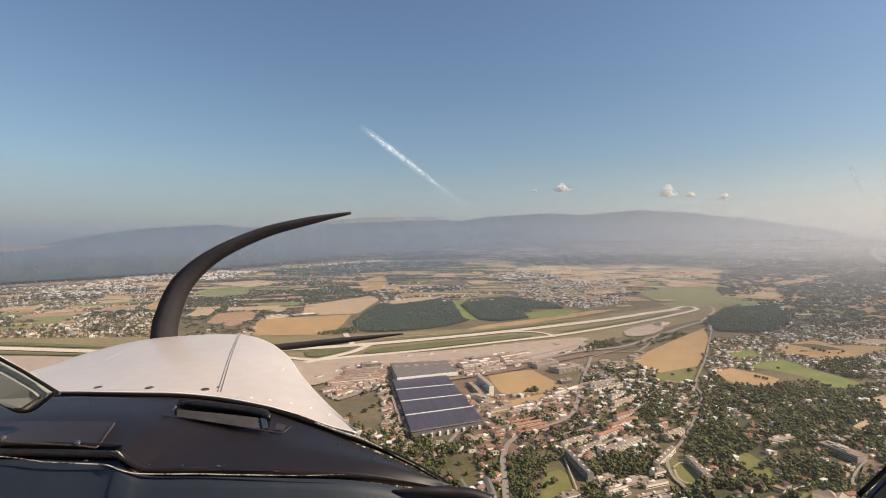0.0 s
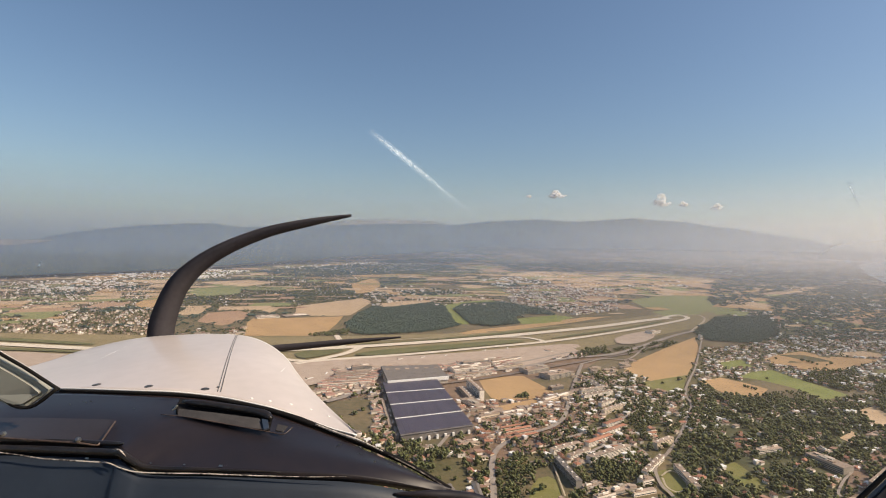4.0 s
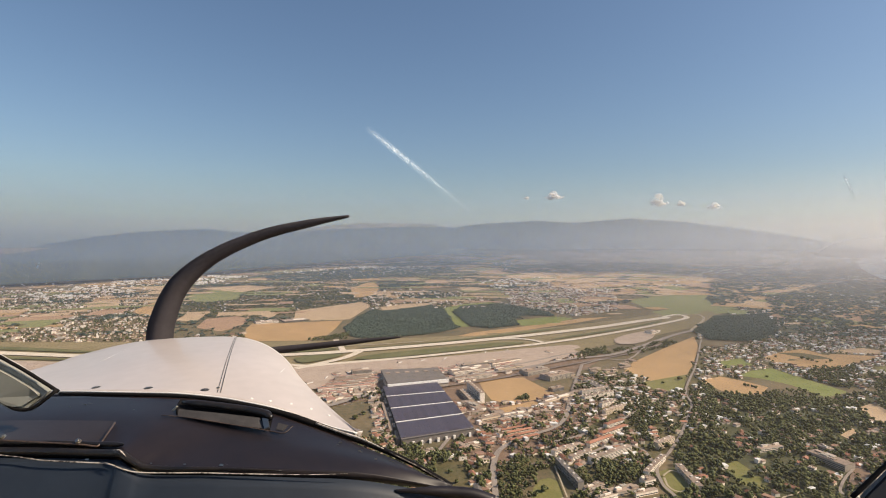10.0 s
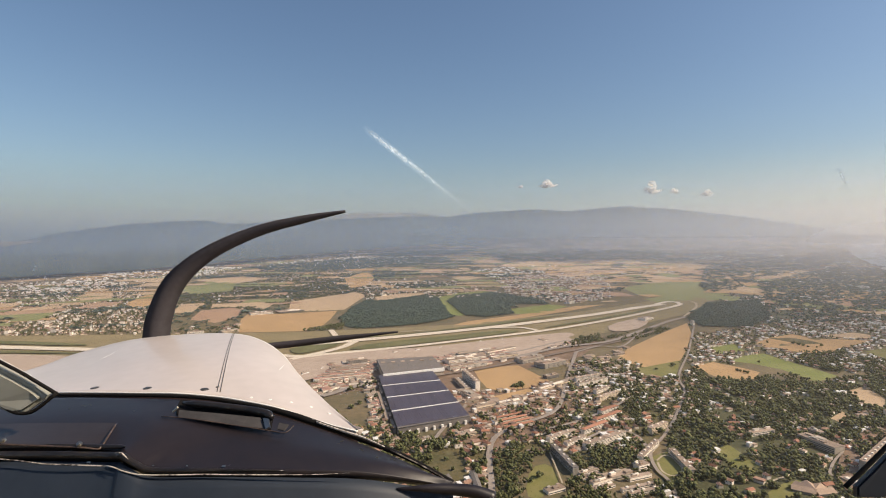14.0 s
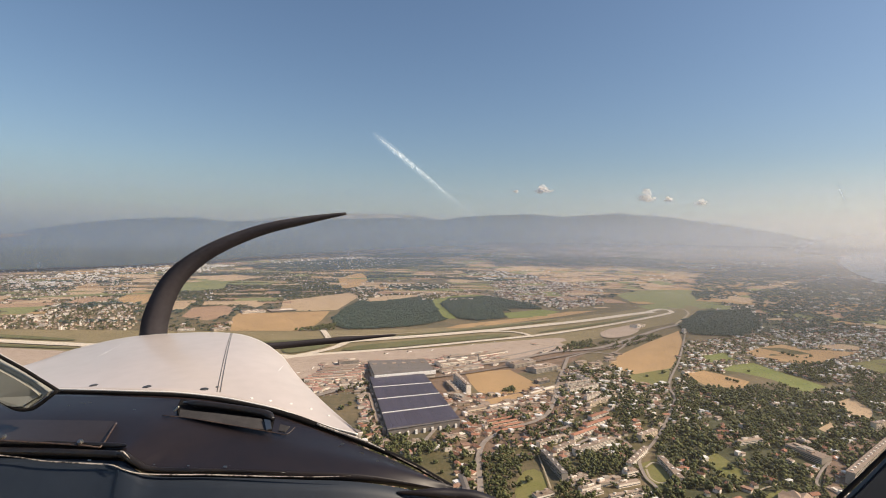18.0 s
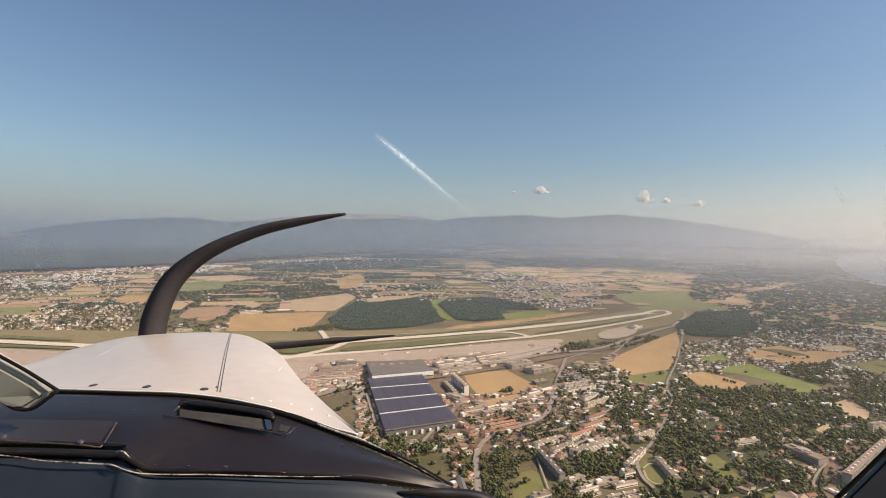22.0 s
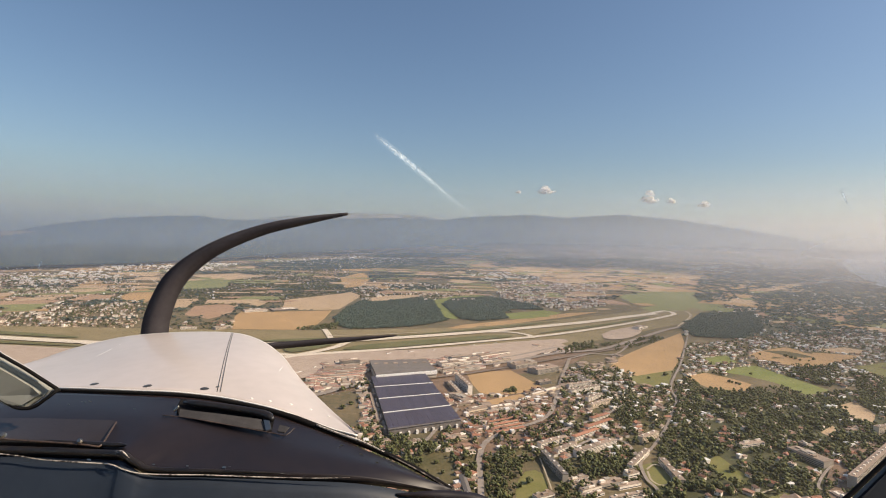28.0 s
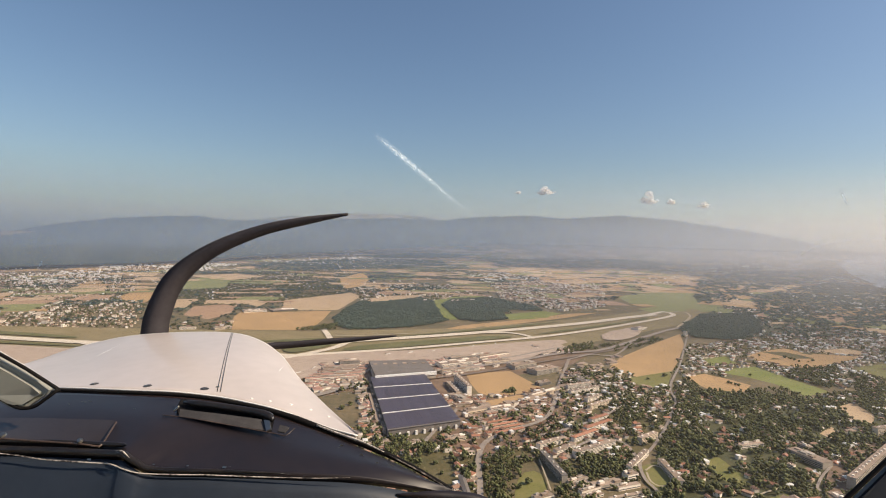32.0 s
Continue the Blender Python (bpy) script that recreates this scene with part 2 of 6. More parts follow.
def sheer(name, colour, amount, z0, z1, top0, top1, lakeward=1.0, townward=1.0):
    """Thin lit air painted on sheets: mostly clear, scattering a little light; clear at its foot and at its top."""
    m = bpy.data.materials.new(name)
    m.use_nodes = True
    n, l = m.node_tree.nodes, m.node_tree.links
    n.remove(n["Principled BSDF"])
    pos = n.new("ShaderNodeSeparateXYZ")
    l.new(n.new("ShaderNodeNewGeometry").outputs["Position"], pos.inputs[0])

    def step(lo, hi, a, b):
        r = n.new("ShaderNodeMapRange")
        r.interpolation_type = "SMOOTHSTEP"
        for k, v in (("From Min", lo), ("From Max", hi), ("To Min", a), ("To Max", b)):
            r.inputs[k].default_value = v
        l.new(pos.outputs["Z"], r.inputs["Value"])
        return r.outputs["Result"]
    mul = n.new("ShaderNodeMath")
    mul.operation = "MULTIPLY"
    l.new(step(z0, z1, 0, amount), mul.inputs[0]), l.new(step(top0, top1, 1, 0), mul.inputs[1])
    # thickened by x: towards the lake on the right, the town on the left
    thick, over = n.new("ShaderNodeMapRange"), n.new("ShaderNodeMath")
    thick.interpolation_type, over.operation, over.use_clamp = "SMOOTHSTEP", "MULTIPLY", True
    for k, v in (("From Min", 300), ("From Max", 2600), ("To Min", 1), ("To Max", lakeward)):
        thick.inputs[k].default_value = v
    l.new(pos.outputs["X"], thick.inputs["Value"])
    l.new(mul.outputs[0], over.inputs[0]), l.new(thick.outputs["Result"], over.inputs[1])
    left_haze, total = n.new("ShaderNodeMapRange"), n.new("ShaderNodeMath")
    left_haze.interpolation_type, total.operation, total.use_clamp = "SMOOTHSTEP", "MULTIPLY", True
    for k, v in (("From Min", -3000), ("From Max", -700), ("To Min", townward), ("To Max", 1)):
        left_haze.inputs[k].default_value = v
    l.new(pos.outputs["X"], left_haze.inputs["Value"])
    l.new(over.outputs[0], total.inputs[0]), l.new(left_haze.outputs["Result"], total.inputs[1])
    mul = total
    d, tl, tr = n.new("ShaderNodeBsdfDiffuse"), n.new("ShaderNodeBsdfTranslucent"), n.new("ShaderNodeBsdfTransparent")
    # the warm glow of the sun side is put into the haze colour
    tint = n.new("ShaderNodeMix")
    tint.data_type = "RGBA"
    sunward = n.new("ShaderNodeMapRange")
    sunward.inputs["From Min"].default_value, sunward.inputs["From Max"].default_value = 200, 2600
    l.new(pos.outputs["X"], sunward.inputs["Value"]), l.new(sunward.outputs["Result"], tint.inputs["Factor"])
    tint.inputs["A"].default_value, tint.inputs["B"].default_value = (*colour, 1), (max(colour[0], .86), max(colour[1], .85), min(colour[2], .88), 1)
    for s in (d, tl):
        l.new(tint.outputs["Result"], s.inputs["Color"])
    half, mix = n.new("ShaderNodeMixShader"), n.new("ShaderNodeMixShader")
    half.inputs[0].default_value = 0.5
    l.new(d.outputs[0], half.inputs[1]), l.new(tl.outputs[0], half.inputs[2])
    l.new(mul.outputs[0], mix.inputs[0]), l.new(tr.outputs[0], mix.inputs[1]), l.new(half.outputs[0], mix.inputs[2])
    l.new(mix.outputs[0], n["Material Output"].inputs["Surface"])
    return m


# ---- the lie of the land ----
NEAR, REACH = 2400.0, 4250.0       # true to NEAR; beyond it the plain draws in and rises to a horizon at REACH


def drawn(d):
    """How much of its distance the land keeps at d metres."""
    d = np.maximum(np.asarray(d, float), 1.0)
    far = NEAR + (REACH - NEAR) * (1 - np.exp(-(np.maximum(d, NEAR) - NEAR) / (REACH - NEAR)))
    return np.where(d > NEAR, far / d, 1.0)


def land(x, y, z=0.0):
    """Where a place of the map lies on the rising land."""
    k = drawn(np.hypot(x, y))
    return np.stack([x * k, y * k, EYE + (np.asarray(z, float) - EYE) * k], -1)


def mesh(name, verts, faces, mats, index=None, smooth=False):
    me = bpy.data.meshes.new(name)
    me.from_pydata([tuple(v) for v in verts], [], [tuple(f) for f in faces])
    for m in mats:
        me.materials.append(m)
    if index is not None:
        me.polygons.foreach_set("material_index", np.asarray(index, np.int32))
    if smooth:
        me.polygons.foreach_set("use_smooth", np.ones(len(me.polygons), bool))
    me.update()
    return me


def big_mesh(name, verts, tris, mats, index=None, smooth=True):
    """Many triangles at once from arrays."""
    me = bpy.data.meshes.new(name)
    me.vertices.add(len(verts)), me.loops.add(tris.size), me.polygons.add(len(tris))
    me.vertices.foreach_set("co", verts.astype(np.float32).ravel())
    me.loops.foreach_set("vertex_index", tris.astype(np.int32).ravel())
    me.polygons.foreach_set("loop_start", np.arange(0, tris.size, 3, dtype=np.int32))
    if index is not None:
        me.polygons.foreach_set("material_index", index.astype(np.int32))
    me.polygons.foreach_set("use_smooth", np.full(len(tris), smooth))
    for m in mats:
        me.materials.append(m)
    me.update(calc_edges=True)
    return me


def part(name, bm, material, parent, label=""):
    """One bmesh as one mesh object under a thing or a part."""
    me = bpy.data.meshes.new(name)
    bm.to_mesh(me), bm.free()
    me.materials.append(material)
    ob = new(name, me)
    ob.parent = parent
    return tagged(ob, label)


def inside(px, py, poly):
    """Which points lie in the polygon."""
    r = np.zeros(len(px), bool)
    for (x0, y0), (x1, y1) in zip(poly, poly[1:] + poly[:1]):
        if y0 != y1:
            r ^= ((y0 > py) != (y1 > py)) & (px < (x1 - x0) * (py - y0) / (y1 - y0) + x0)
    return r


def rounded(pts, n=3):
    """Corners cut round, twice, for outlines that are not ruled."""
    for _ in range(n):
        pts = [q for a, b in zip(pts, pts[1:] + pts[:1]) for q in ((a[0] * .75 + b[0] * .25, a[1] * .75 + b[1] * .25), (a[0] * .25 + b[0] * .75, a[1] * .25 + b[1] * .75))]
    return pts


def spline(pts, n):
    """A smooth line of n points through pts."""
    p = np.array([np.array(pts[0]) * 2 - np.array(pts[1]), *map(np.array, pts), np.array(pts[-1]) * 2 - np.array(pts[-2])], float)
    out = []
    for u in np.linspace(0, len(pts) - 1 - 1e-6, n):
        i, t = int(u), u - int(u)
        a, b, c, d = p[i:i + 4]
        out.append(0.5 * (2 * b + (c - a) * t + (2 * a - 5 * b + 4 * c - d) * t * t + (3 * b - a - 3 * c + d) * t ** 3))
    return np.array(out)


KEEP_OUT = []      # where no tree or house may stand
LAYER = [0.25]
BOUNDS = []        # the span of each outline in KEEP_OUT


def taken(x, y):
    """Whether something already lies at that place of the map."""
    for p in KEEP_OUT[len(BOUNDS):]:
        xs, ys = [q[0] for q in p], [q[1] for q in p]
        BOUNDS.append((min(xs), max(xs), min(ys), max(ys)))
    for (x0, x1, y0, y1), p in zip(BOUNDS, KEEP_OUT):
        if x0 <= x <= x1 and y0 <= y <= y1 and inside(np.array([x]), np.array([y]), list(p))[0]:
            return True
    return False


def sheet(name, pts, material, label="", category="", kind="structure", soft=2, lift=None, clear=True):
    """A flat piece of ground on the land, cut into small faces where the land bends."""
    if clear:
        KEEP_OUT.append(list(pts))
    pts = rounded(list(pts), soft) if soft else list(pts)
    LAYER[0] += 0.004
    z = LAYER[0] if lift is None else lift
    bm = bmesh.new()
    bm.faces.new([bm.verts.new((x, y, 0)) for x, y in pts])
    bmesh.ops.triangulate(bm, faces=bm.faces[:])
    far = max(math.hypot(*p) for p in pts)
    if far > NEAR:
        for _ in range(5):
            long = [e for e in bm.edges if e.calc_length() > 160 + 0.03 * e.verts[0].co.length]
            if not long or len(bm.faces) > 4000:
                break
            bmesh.ops.subdivide_edges(bm, edges=long, cuts=1)
            bmesh.ops.triangulate(bm, faces=[f for f in bm.faces if len(f.verts) > 3])
    for v in bm.verts:
        d = math.hypot(v.co.x, v.co.y)
        v.co = land(v.co.x, v.co.y, z + max(0, d - NEAR) * 0.0009)
    bmesh.ops.recalc_face_normals(bm, faces=bm.faces[:])
    if sum(f.normal.z for f in bm.faces) < 0:
        bmesh.ops.reverse_faces(bm, faces=bm.faces[:])
    me = bpy.data.meshes.new(name)
    bm.to_mesh(me), bm.free()
    me.materials.append(material)
    return tagged(new(name, me), label, category, "", kind)


def ribbon(name, pts, width, material, label="", category="road", clear=True, lift=None):
    """A road of that width along a line."""
    line = spline(pts, max(8, 6 * len(pts)))
    t = np.gradient(line, axis=0)
    t /= np.linalg.norm(t, axis=1)[:, None] + 1e-9
    nrm = np.stack([-t[:, 1], t[:, 0]], 1)
    LAYER[0] += 0.004
    z = LAYER[0] if lift is None else lift
    l, r = line + nrm * width / 2, line - nrm * width / 2
    if clear:
        KEEP_OUT.append([tuple(p) for p in (line + nrm * (width / 2 + 4))] + [tuple(p) for p in (line - nrm * (width / 2 + 4))[::-1]])
    far = np.maximum(0, np.hypot(line[:, 0], line[:, 1]) - NEAR) * 0.0009
    v = np.concatenate([land(l[:, 0], l[:, 1], z + far), land(r[:, 0], r[:, 1], z + far)])
    n = len(line)
    me = mesh(name, v, [(i, i + n, i + n + 1, i + 1) for i in range(n - 1)], [material])
    return tagged(new(name, me), label, category, "", "structure")


# ---- ground, lake, mountains, haze ----
def make_ground():
    d = np.concatenate([[0.0], np.geomspace(60, 60000, 240)])
    th = np.concatenate([np.arange(-50, 50, 0.6), np.arange(50, 310, 10.0)])
    D, T = np.meshgrid(d, np.radians(th), indexing="ij")
    v = land(D * np.sin(T), D * np.cos(T), 0.0).reshape(-1, 3)
    nt = len(th)
    f = [(i * nt + j, i * nt + (j + 1) % nt, (i + 1) * nt + (j + 1) % nt, (i + 1) * nt + j) for i in range(len(d) - 1) for j in range(nt)]
    f = [q[::-1] for q in f]
    return tagged(new("ground", mesh("ground", v, f, [M["ground"]], smooth=True)), "wide plain of dry grass, gardens and bare earth", "ground", "", "structure")


make_ground()
sheet("water", [(12426, 16509), (20548, 26813), (39930, 47595), (63184, 61128), (79536, 61128), (9000, 5600), (3200, 2700), (2900, 3150), (3660, 4344), (4386, 5311), (5326, 6522), (6329, 7963), (7483, 9748), (10397, 13801)], M["water"], "pale lake water reaching to the horizon, sky reflection put into its colour", "lake", soft=1)


def make_mountain(name, crest, foot, dist, material, label, rough, seed):
    """A long ridge: crest given as azimuth and elevation seen from the eye."""
    az = np.arange(-56, 56, 0.2)
    c = np.array(crest)
    el = np.interp(az, c[:, 0], c[:, 1])
    rows = 16
    v = []
    for i in range(rows + 1):
        u = i / rows
        for a, e in zip(az, el):
            r = radians(a)
            near = foot + float(np.interp(a, (-45, -15, 10), (-215, -60, 0)))
            back_off = dist + float(np.interp(a, (-45, -15, 10), (-260, -120, 0)))
            dd = near + (back_off - near) * u
            top = EYE + back_off * math.tan(radians(e))
            low = EYE - near * math.tan(radians(float(np.interp(a, (-45, -30, -22, -11, 1, 13, 45), (3.6, 3.2, 2.6, 1.7, 0.9, 0.4, 0.2)))))
            s = u ** float(np.interp(a, (-45, -15, 10), (0.27, 0.40, 0.65)))
            z = low + (top - low) * s
            nz = noise.fractal(Vector((a * 0.35, u * 2.2, seed)), 0.9, 2.1, 6)
            gully = noise.fractal(Vector((a * 1.1, u * 0.7, seed + 9)), 0.8, 2.2, 4)
            z += rough * (nz * 0.5 + gully * 0.12) * math.sin(math.pi * min(1, u * 1.02)) + rough * 0.10 * nz
            crag = noise.fractal(Vector((a * 1.7, 0, seed + 4)), 0.7, 2.3, 5)
            z += rough * 0.42 * crag * max(0, u - .55) / .45
            dd += gully * 12 * math.sin(math.pi * u)
            v.append((dd * math.sin(r), dd * math.cos(r), z))
    n = len(az)
    back = len(v)
    for a in az:
        r = radians(a)
        v.append(((dist + 120) * math.sin(r), (dist + 120) * math.cos(r), EYE - 300))
    f = [(i * n + j, i * n + j + 1, (i + 1) * n + j + 1, (i + 1) * n + j) for i in range(rows + 1) for j in range(n - 1)]
    return tagged(new(name, mesh(name, v, f, [material], smooth=True)), label, "mountain", "", "structure")


make_mountain("mountain", [(-51.8, -2.20), (-46.5, -1.39), (-40.0, -0.57), (-36.2, 0.29), (-32.0, 0.98), (-27.4, 1.36), (-24.9, 1.44), (-22.3, 1.13), (-16.9, 1.40), (-11.1, 1.68), (-5.1, 1.95), (0.1, 1.89), (3.4, 2.32), (8.9, 2.60), (13.0, 2.38), (18.4, 2.78), (22.9, 2.42), (26.5, 1.91), (30.3, 1.32), (33.4, 0.77), (35.9, 0.20), (38.2, -0.44), (40.0, -1.03), (42.9, -1.93), (47.5, -3.24), (54.7, -3.12)], 4262, 4560, M["mountain"], "long dark wooded mountain ridge in the haze", 20, 3.0)
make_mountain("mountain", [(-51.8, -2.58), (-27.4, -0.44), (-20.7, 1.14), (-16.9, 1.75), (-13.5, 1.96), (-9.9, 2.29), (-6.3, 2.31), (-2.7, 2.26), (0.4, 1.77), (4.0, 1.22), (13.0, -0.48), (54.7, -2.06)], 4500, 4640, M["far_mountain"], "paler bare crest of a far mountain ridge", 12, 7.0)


def make_haze(radius, lean, amount, top, colour):
    """A curtain standing in for thin haze round the plain, leaned in to brighten towards the right."""
    th = np.radians(np.concatenate([np.arange(-60, 60, 1.0), np.arange(60, 300, 6.0)]))
    far = np.linspace(1, 60000, 6000)
    z0 = float(land(0.0, np.interp(radius, drawn(far) * far, far), 0.0)[2])
    zs = np.concatenate([np.linspace(z0 - 5, EYE, 6), np.linspace(EYE, top, 6)[1:]])
    v = []
    for z in zs:
        r = radius - lean * (z - z0)
        v += [(r * math.sin(t), r * math.cos(t), z) for t in th]
    n = len(th)
    f = [(i * n + j, i * n + (j + 1) % n, (i + 1) * n + (j + 1) % n, (i + 1) * n + j) for i in range(len(zs) - 1) for j in range(n)]
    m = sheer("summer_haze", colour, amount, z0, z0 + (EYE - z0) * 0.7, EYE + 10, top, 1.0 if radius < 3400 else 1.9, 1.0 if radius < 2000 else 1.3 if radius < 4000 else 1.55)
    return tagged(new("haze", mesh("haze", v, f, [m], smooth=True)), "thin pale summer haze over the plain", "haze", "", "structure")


# the three nearest curtains lift the dark tones of the near ground
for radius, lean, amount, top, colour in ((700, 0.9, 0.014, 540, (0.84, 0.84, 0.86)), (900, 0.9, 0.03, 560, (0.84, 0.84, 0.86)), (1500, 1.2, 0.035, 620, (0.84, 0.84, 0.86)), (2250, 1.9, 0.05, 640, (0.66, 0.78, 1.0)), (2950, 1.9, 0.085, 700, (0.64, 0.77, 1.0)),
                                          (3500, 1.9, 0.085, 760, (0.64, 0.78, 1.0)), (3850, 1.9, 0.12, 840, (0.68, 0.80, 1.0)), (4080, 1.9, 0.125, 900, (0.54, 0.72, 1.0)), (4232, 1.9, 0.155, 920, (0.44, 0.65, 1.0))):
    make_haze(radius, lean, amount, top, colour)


# ---- fields and meadows ----
def field(kind, pts, label, soft=0):
    return sheet("field", pts, M[kind], label, "field", "", soft)


# where houses and trees stand: outline, houses and trees to the hectare
PARK = [(633, 1479), (809, 1609), (1008, 1567), (1214, 1640), (1849, 1872), (820, 771), (265, 771), (400, 968), (510, 1222)]
SUBURB = [(436, 1872), (649, 1906), (730, 1666), (842, 1640), (524, 1222), (375, 1094), (209, 1094), (102, 1094), (66, 771), (5, 771), (-17, 1124), (22, 1277), (173, 1382), (321, 1479)]
GARDENS = [(1114, 2402), (1532, 2608), (2712, 3219), (3376, 3219), (1887, 1793), (1329, 1720), (1217, 1832), (1041, 1872), (736, 1640), (819, 1872)]
FRINGE = [(1160, 2592), (1748, 3570), (2697, 4872), (5223, 7663), (6402, 8584), (6010, 7152), (5050, 4872), (3034, 2892), (1771, 2674)]
LOWER = [(-305, 1533), (-245, 1693), (-138, 1222), (102, 1094), (66, 771), (-121, 771), (-296, 1222)]
BUSINESS = [(-23, 1533), (76, 1533), (365, 1640), (358, 1533), (255, 1338), (74, 1222), (22, 1277)]
WOOD_A = [(-531, 2641), (-593, 2872), (-603, 3320), (-566, 3662), (-472, 3600), (-166, 3968), (-74, 3826), (-14, 3219), (13, 2952), (57, 2952), (-71, 2761), (-183, 2657), (-346, 2592), (-452, 2561)]
WOOD_B = [(-8, 3600), (68, 3931), (380, 4121), (642, 3600), (655, 3426), (430, 3454), (374, 3219), (379, 3036), (207, 2912), (89, 2973), (55, 3219)]
WOOD_C = [(1285, 2853), (1692, 3454), (2129, 3630), (1766, 2892), (1455, 2561), (1257, 2608)]
COPSES = [[(-536, 2708), (-710, 2501), (-596, 2472), (-515, 2546)], [(690, 2323), (1042, 2577), (1059, 2486), (726, 2203)], [(465, 2203), (688, 2402), (666, 2226), (492, 2115)],
          [(745, 1640), (853, 1832), (829, 1666), (937, 1591), (1074, 1615), (987, 1533), (821, 1533)], [(1223, 1872), (1421, 2074), (1585, 2115), (1425, 1872), (1273, 1720)], [(-188, 1208), (-112, 1236), (-17, 1124), (-57, 968), (-112, 991)],
          [(95, 1124), (143, 1139), (209, 1094), (128, 1015), (122, 925), (147, 867), (81, 867)], [(270, 1094), (336, 1124), (421, 1124), (375, 1061), (293, 1015)], [(-145, 3968), (-18, 4161), (4, 3895), (-97, 3758)], [(829, 1666), (974, 1653), (1097, 1706), (1135, 1603), (1251, 1666), (1185, 1533), (979, 1522), (827, 1544)], [(318, 1025), (395, 1053), (403, 1015), (356, 977), (289, 963)], [(222, 946), (277, 925), (295, 886), (204, 867)], [(95, 1094), (144, 1100), (164, 1035), (133, 913), (133, 867), (83, 867)], [(305, 1100), (397, 1124), (408, 1094), (366, 1035), (302, 1010)], [(313, 942), (393, 963), (384, 915), (304, 886)], [(256, 1094), (332, 1094), (270, 886), (194, 886)], [(278, 1124), (360, 1161), (423, 1181), (433, 1139), (387, 1061), (304, 1015), (261, 1020)], [(247, 1297), (323, 1266), (339, 1222), (279, 1194), (213, 1187)], [(473, 1479), (573, 1533), (547, 1382), (450, 1317)], [(-122, 1194), (-30, 1171), (7, 1094), (-14, 905), (-88, 968)], [(1518, 1941), (1582, 1872), (1253, 1479), (1235, 1533)], [(934, 1222), (1019, 1297), (1123, 1360), (1072, 1277), (933, 1171)]]
TOWNS = [([(-4405, 3968), (-4194, 4986), (-3557, 5230), (-2844, 4872), (-1806, 3219), (-1422, 2430), (-1939, 2298), (-2531, 2274)], 9.0, .72, 1.15), ([(-811, 4610), (-460, 5105), (88, 5105), (417, 4043), (64, 3725), (-576, 3725)], 7.5, 1.0, 1.1),
         ([(483, 5361), (1140, 6042), (1867, 6309), (1185, 3792), (801, 3454), (452, 3968)], 13.0, 1.25, 1.35), ([(-2598, 6309), (-2168, 7663), (-1567, 7947), (-701, 4872), (-1031, 4286), (-1662, 4374)], 2.6, 1.0, 1.0),
         ([(3854, 7398), (5555, 8415), (4643, 6810), (3043, 5499)], 0.5, 1.0, 1.0), ([(-1326, 2546), (-1060, 2708), (-967, 2402), (-1251, 2402)], 2.0, 1.6, 1.2), ([(-2468, 4610), (-1403, 5361), (-712, 4610), (-749, 3792), (-1259, 3219), (-1709, 3219)], 0.9, 1.0, 1.0), ([(1549, 5644), (2202, 6500), (3537, 7398), (3220, 6309), (1690, 4986)], 0.7, 1.2, 1.0), ([(-983, 7398), (331, 8584), (514, 6309), (-483, 5361)], 0.7, 1.0, 1.0)]


sheet("ground", PARK, M["park_floor"], "dark green park ground under trees", "ground", soft=1, clear=False)
for spot, words in ((GARDENS, "green garden ground between houses"), (SUBURB, "garden ground between suburban houses"), (LOWER, "rough green ground under trees")):
    sheet("ground", spot, M["garden"], words, "ground", soft=1, clear=False)
sheet("ground", FRINGE, M["shore"], "dark green ground of a leafy shore", "ground", soft=1, clear=False)
for spot in (BUSINESS, [(160, 1277), (313, 1479), (452, 1872), (521, 1872), (444, 1479), (298, 1277), (185, 1171), (91, 1109), (-5, 1124), (-19, 1240)], [(-358, 1479), (-250, 1872), (32, 1872), (529, 2274), (676, 2274), (436, 1872), (104, 1720), (26, 1479), (-166, 1640), (-222, 1533)]):
    sheet("ground", spot, M["town"], "built-up ground of yards, streets and bare earth", "ground", soft=1, clear=False)
sheet("ground", [(-2643, 2375), (-1872, 2402), (-1422, 2430), (-963, 2458), (-603, 2501), (46, 2657), (710, 3058), (1154, 3399), (1491, 3693), (1921, 3968), (1864, 3630), (1667, 3294), (1416, 3058), (1094, 2779), (590, 2323), (141, 1977), (-270, 1872), (-403, 1666), (-831, 1591), (-1775, 1591)], M["grass"], "dry pale airfield grass", "grass", soft=2)
field("wheat", [(-989, 2472), (-1129, 2853), (-1174, 3102), (-1025, 3036), (-847, 3102), (-668, 3172), (-641, 2853), (-636, 2641), (-683, 2501)], "ripe orange wheat field beside a wood")
field("stubble", [(-1079, 3600), (-928, 3860), (-740, 4202), (-613, 3968), (-637, 3219), (-825, 3148), (-975, 3195)], "pale stubble field with hedges")
field("soil", [(-1408, 2853), (-1507, 3195), (-1370, 3320), (-1233, 3195), (-1178, 2892), (-1221, 2743)], "brown ploughed field")
field("wheat", [(-2175, 3540), (-2340, 4082), (-2129, 3895), (-1866, 3346), (-1963, 3269)], "small ripe wheat field near houses")
field("stubble", [(-2760, 3860), (-2917, 4286), (-2679, 4202), (-2376, 3693), (-2429, 3511)], "pale mown field near apartment blocks")
field("olive", [(-2319, 4465), (-2379, 5230), (-2048, 5105), (-1767, 4286), (-1970, 4043)], "pale green field")
field("stubble", [(-2611, 5361), (-2263, 5796), (-1852, 5499), (-2007, 4872)], "straw-coloured field")
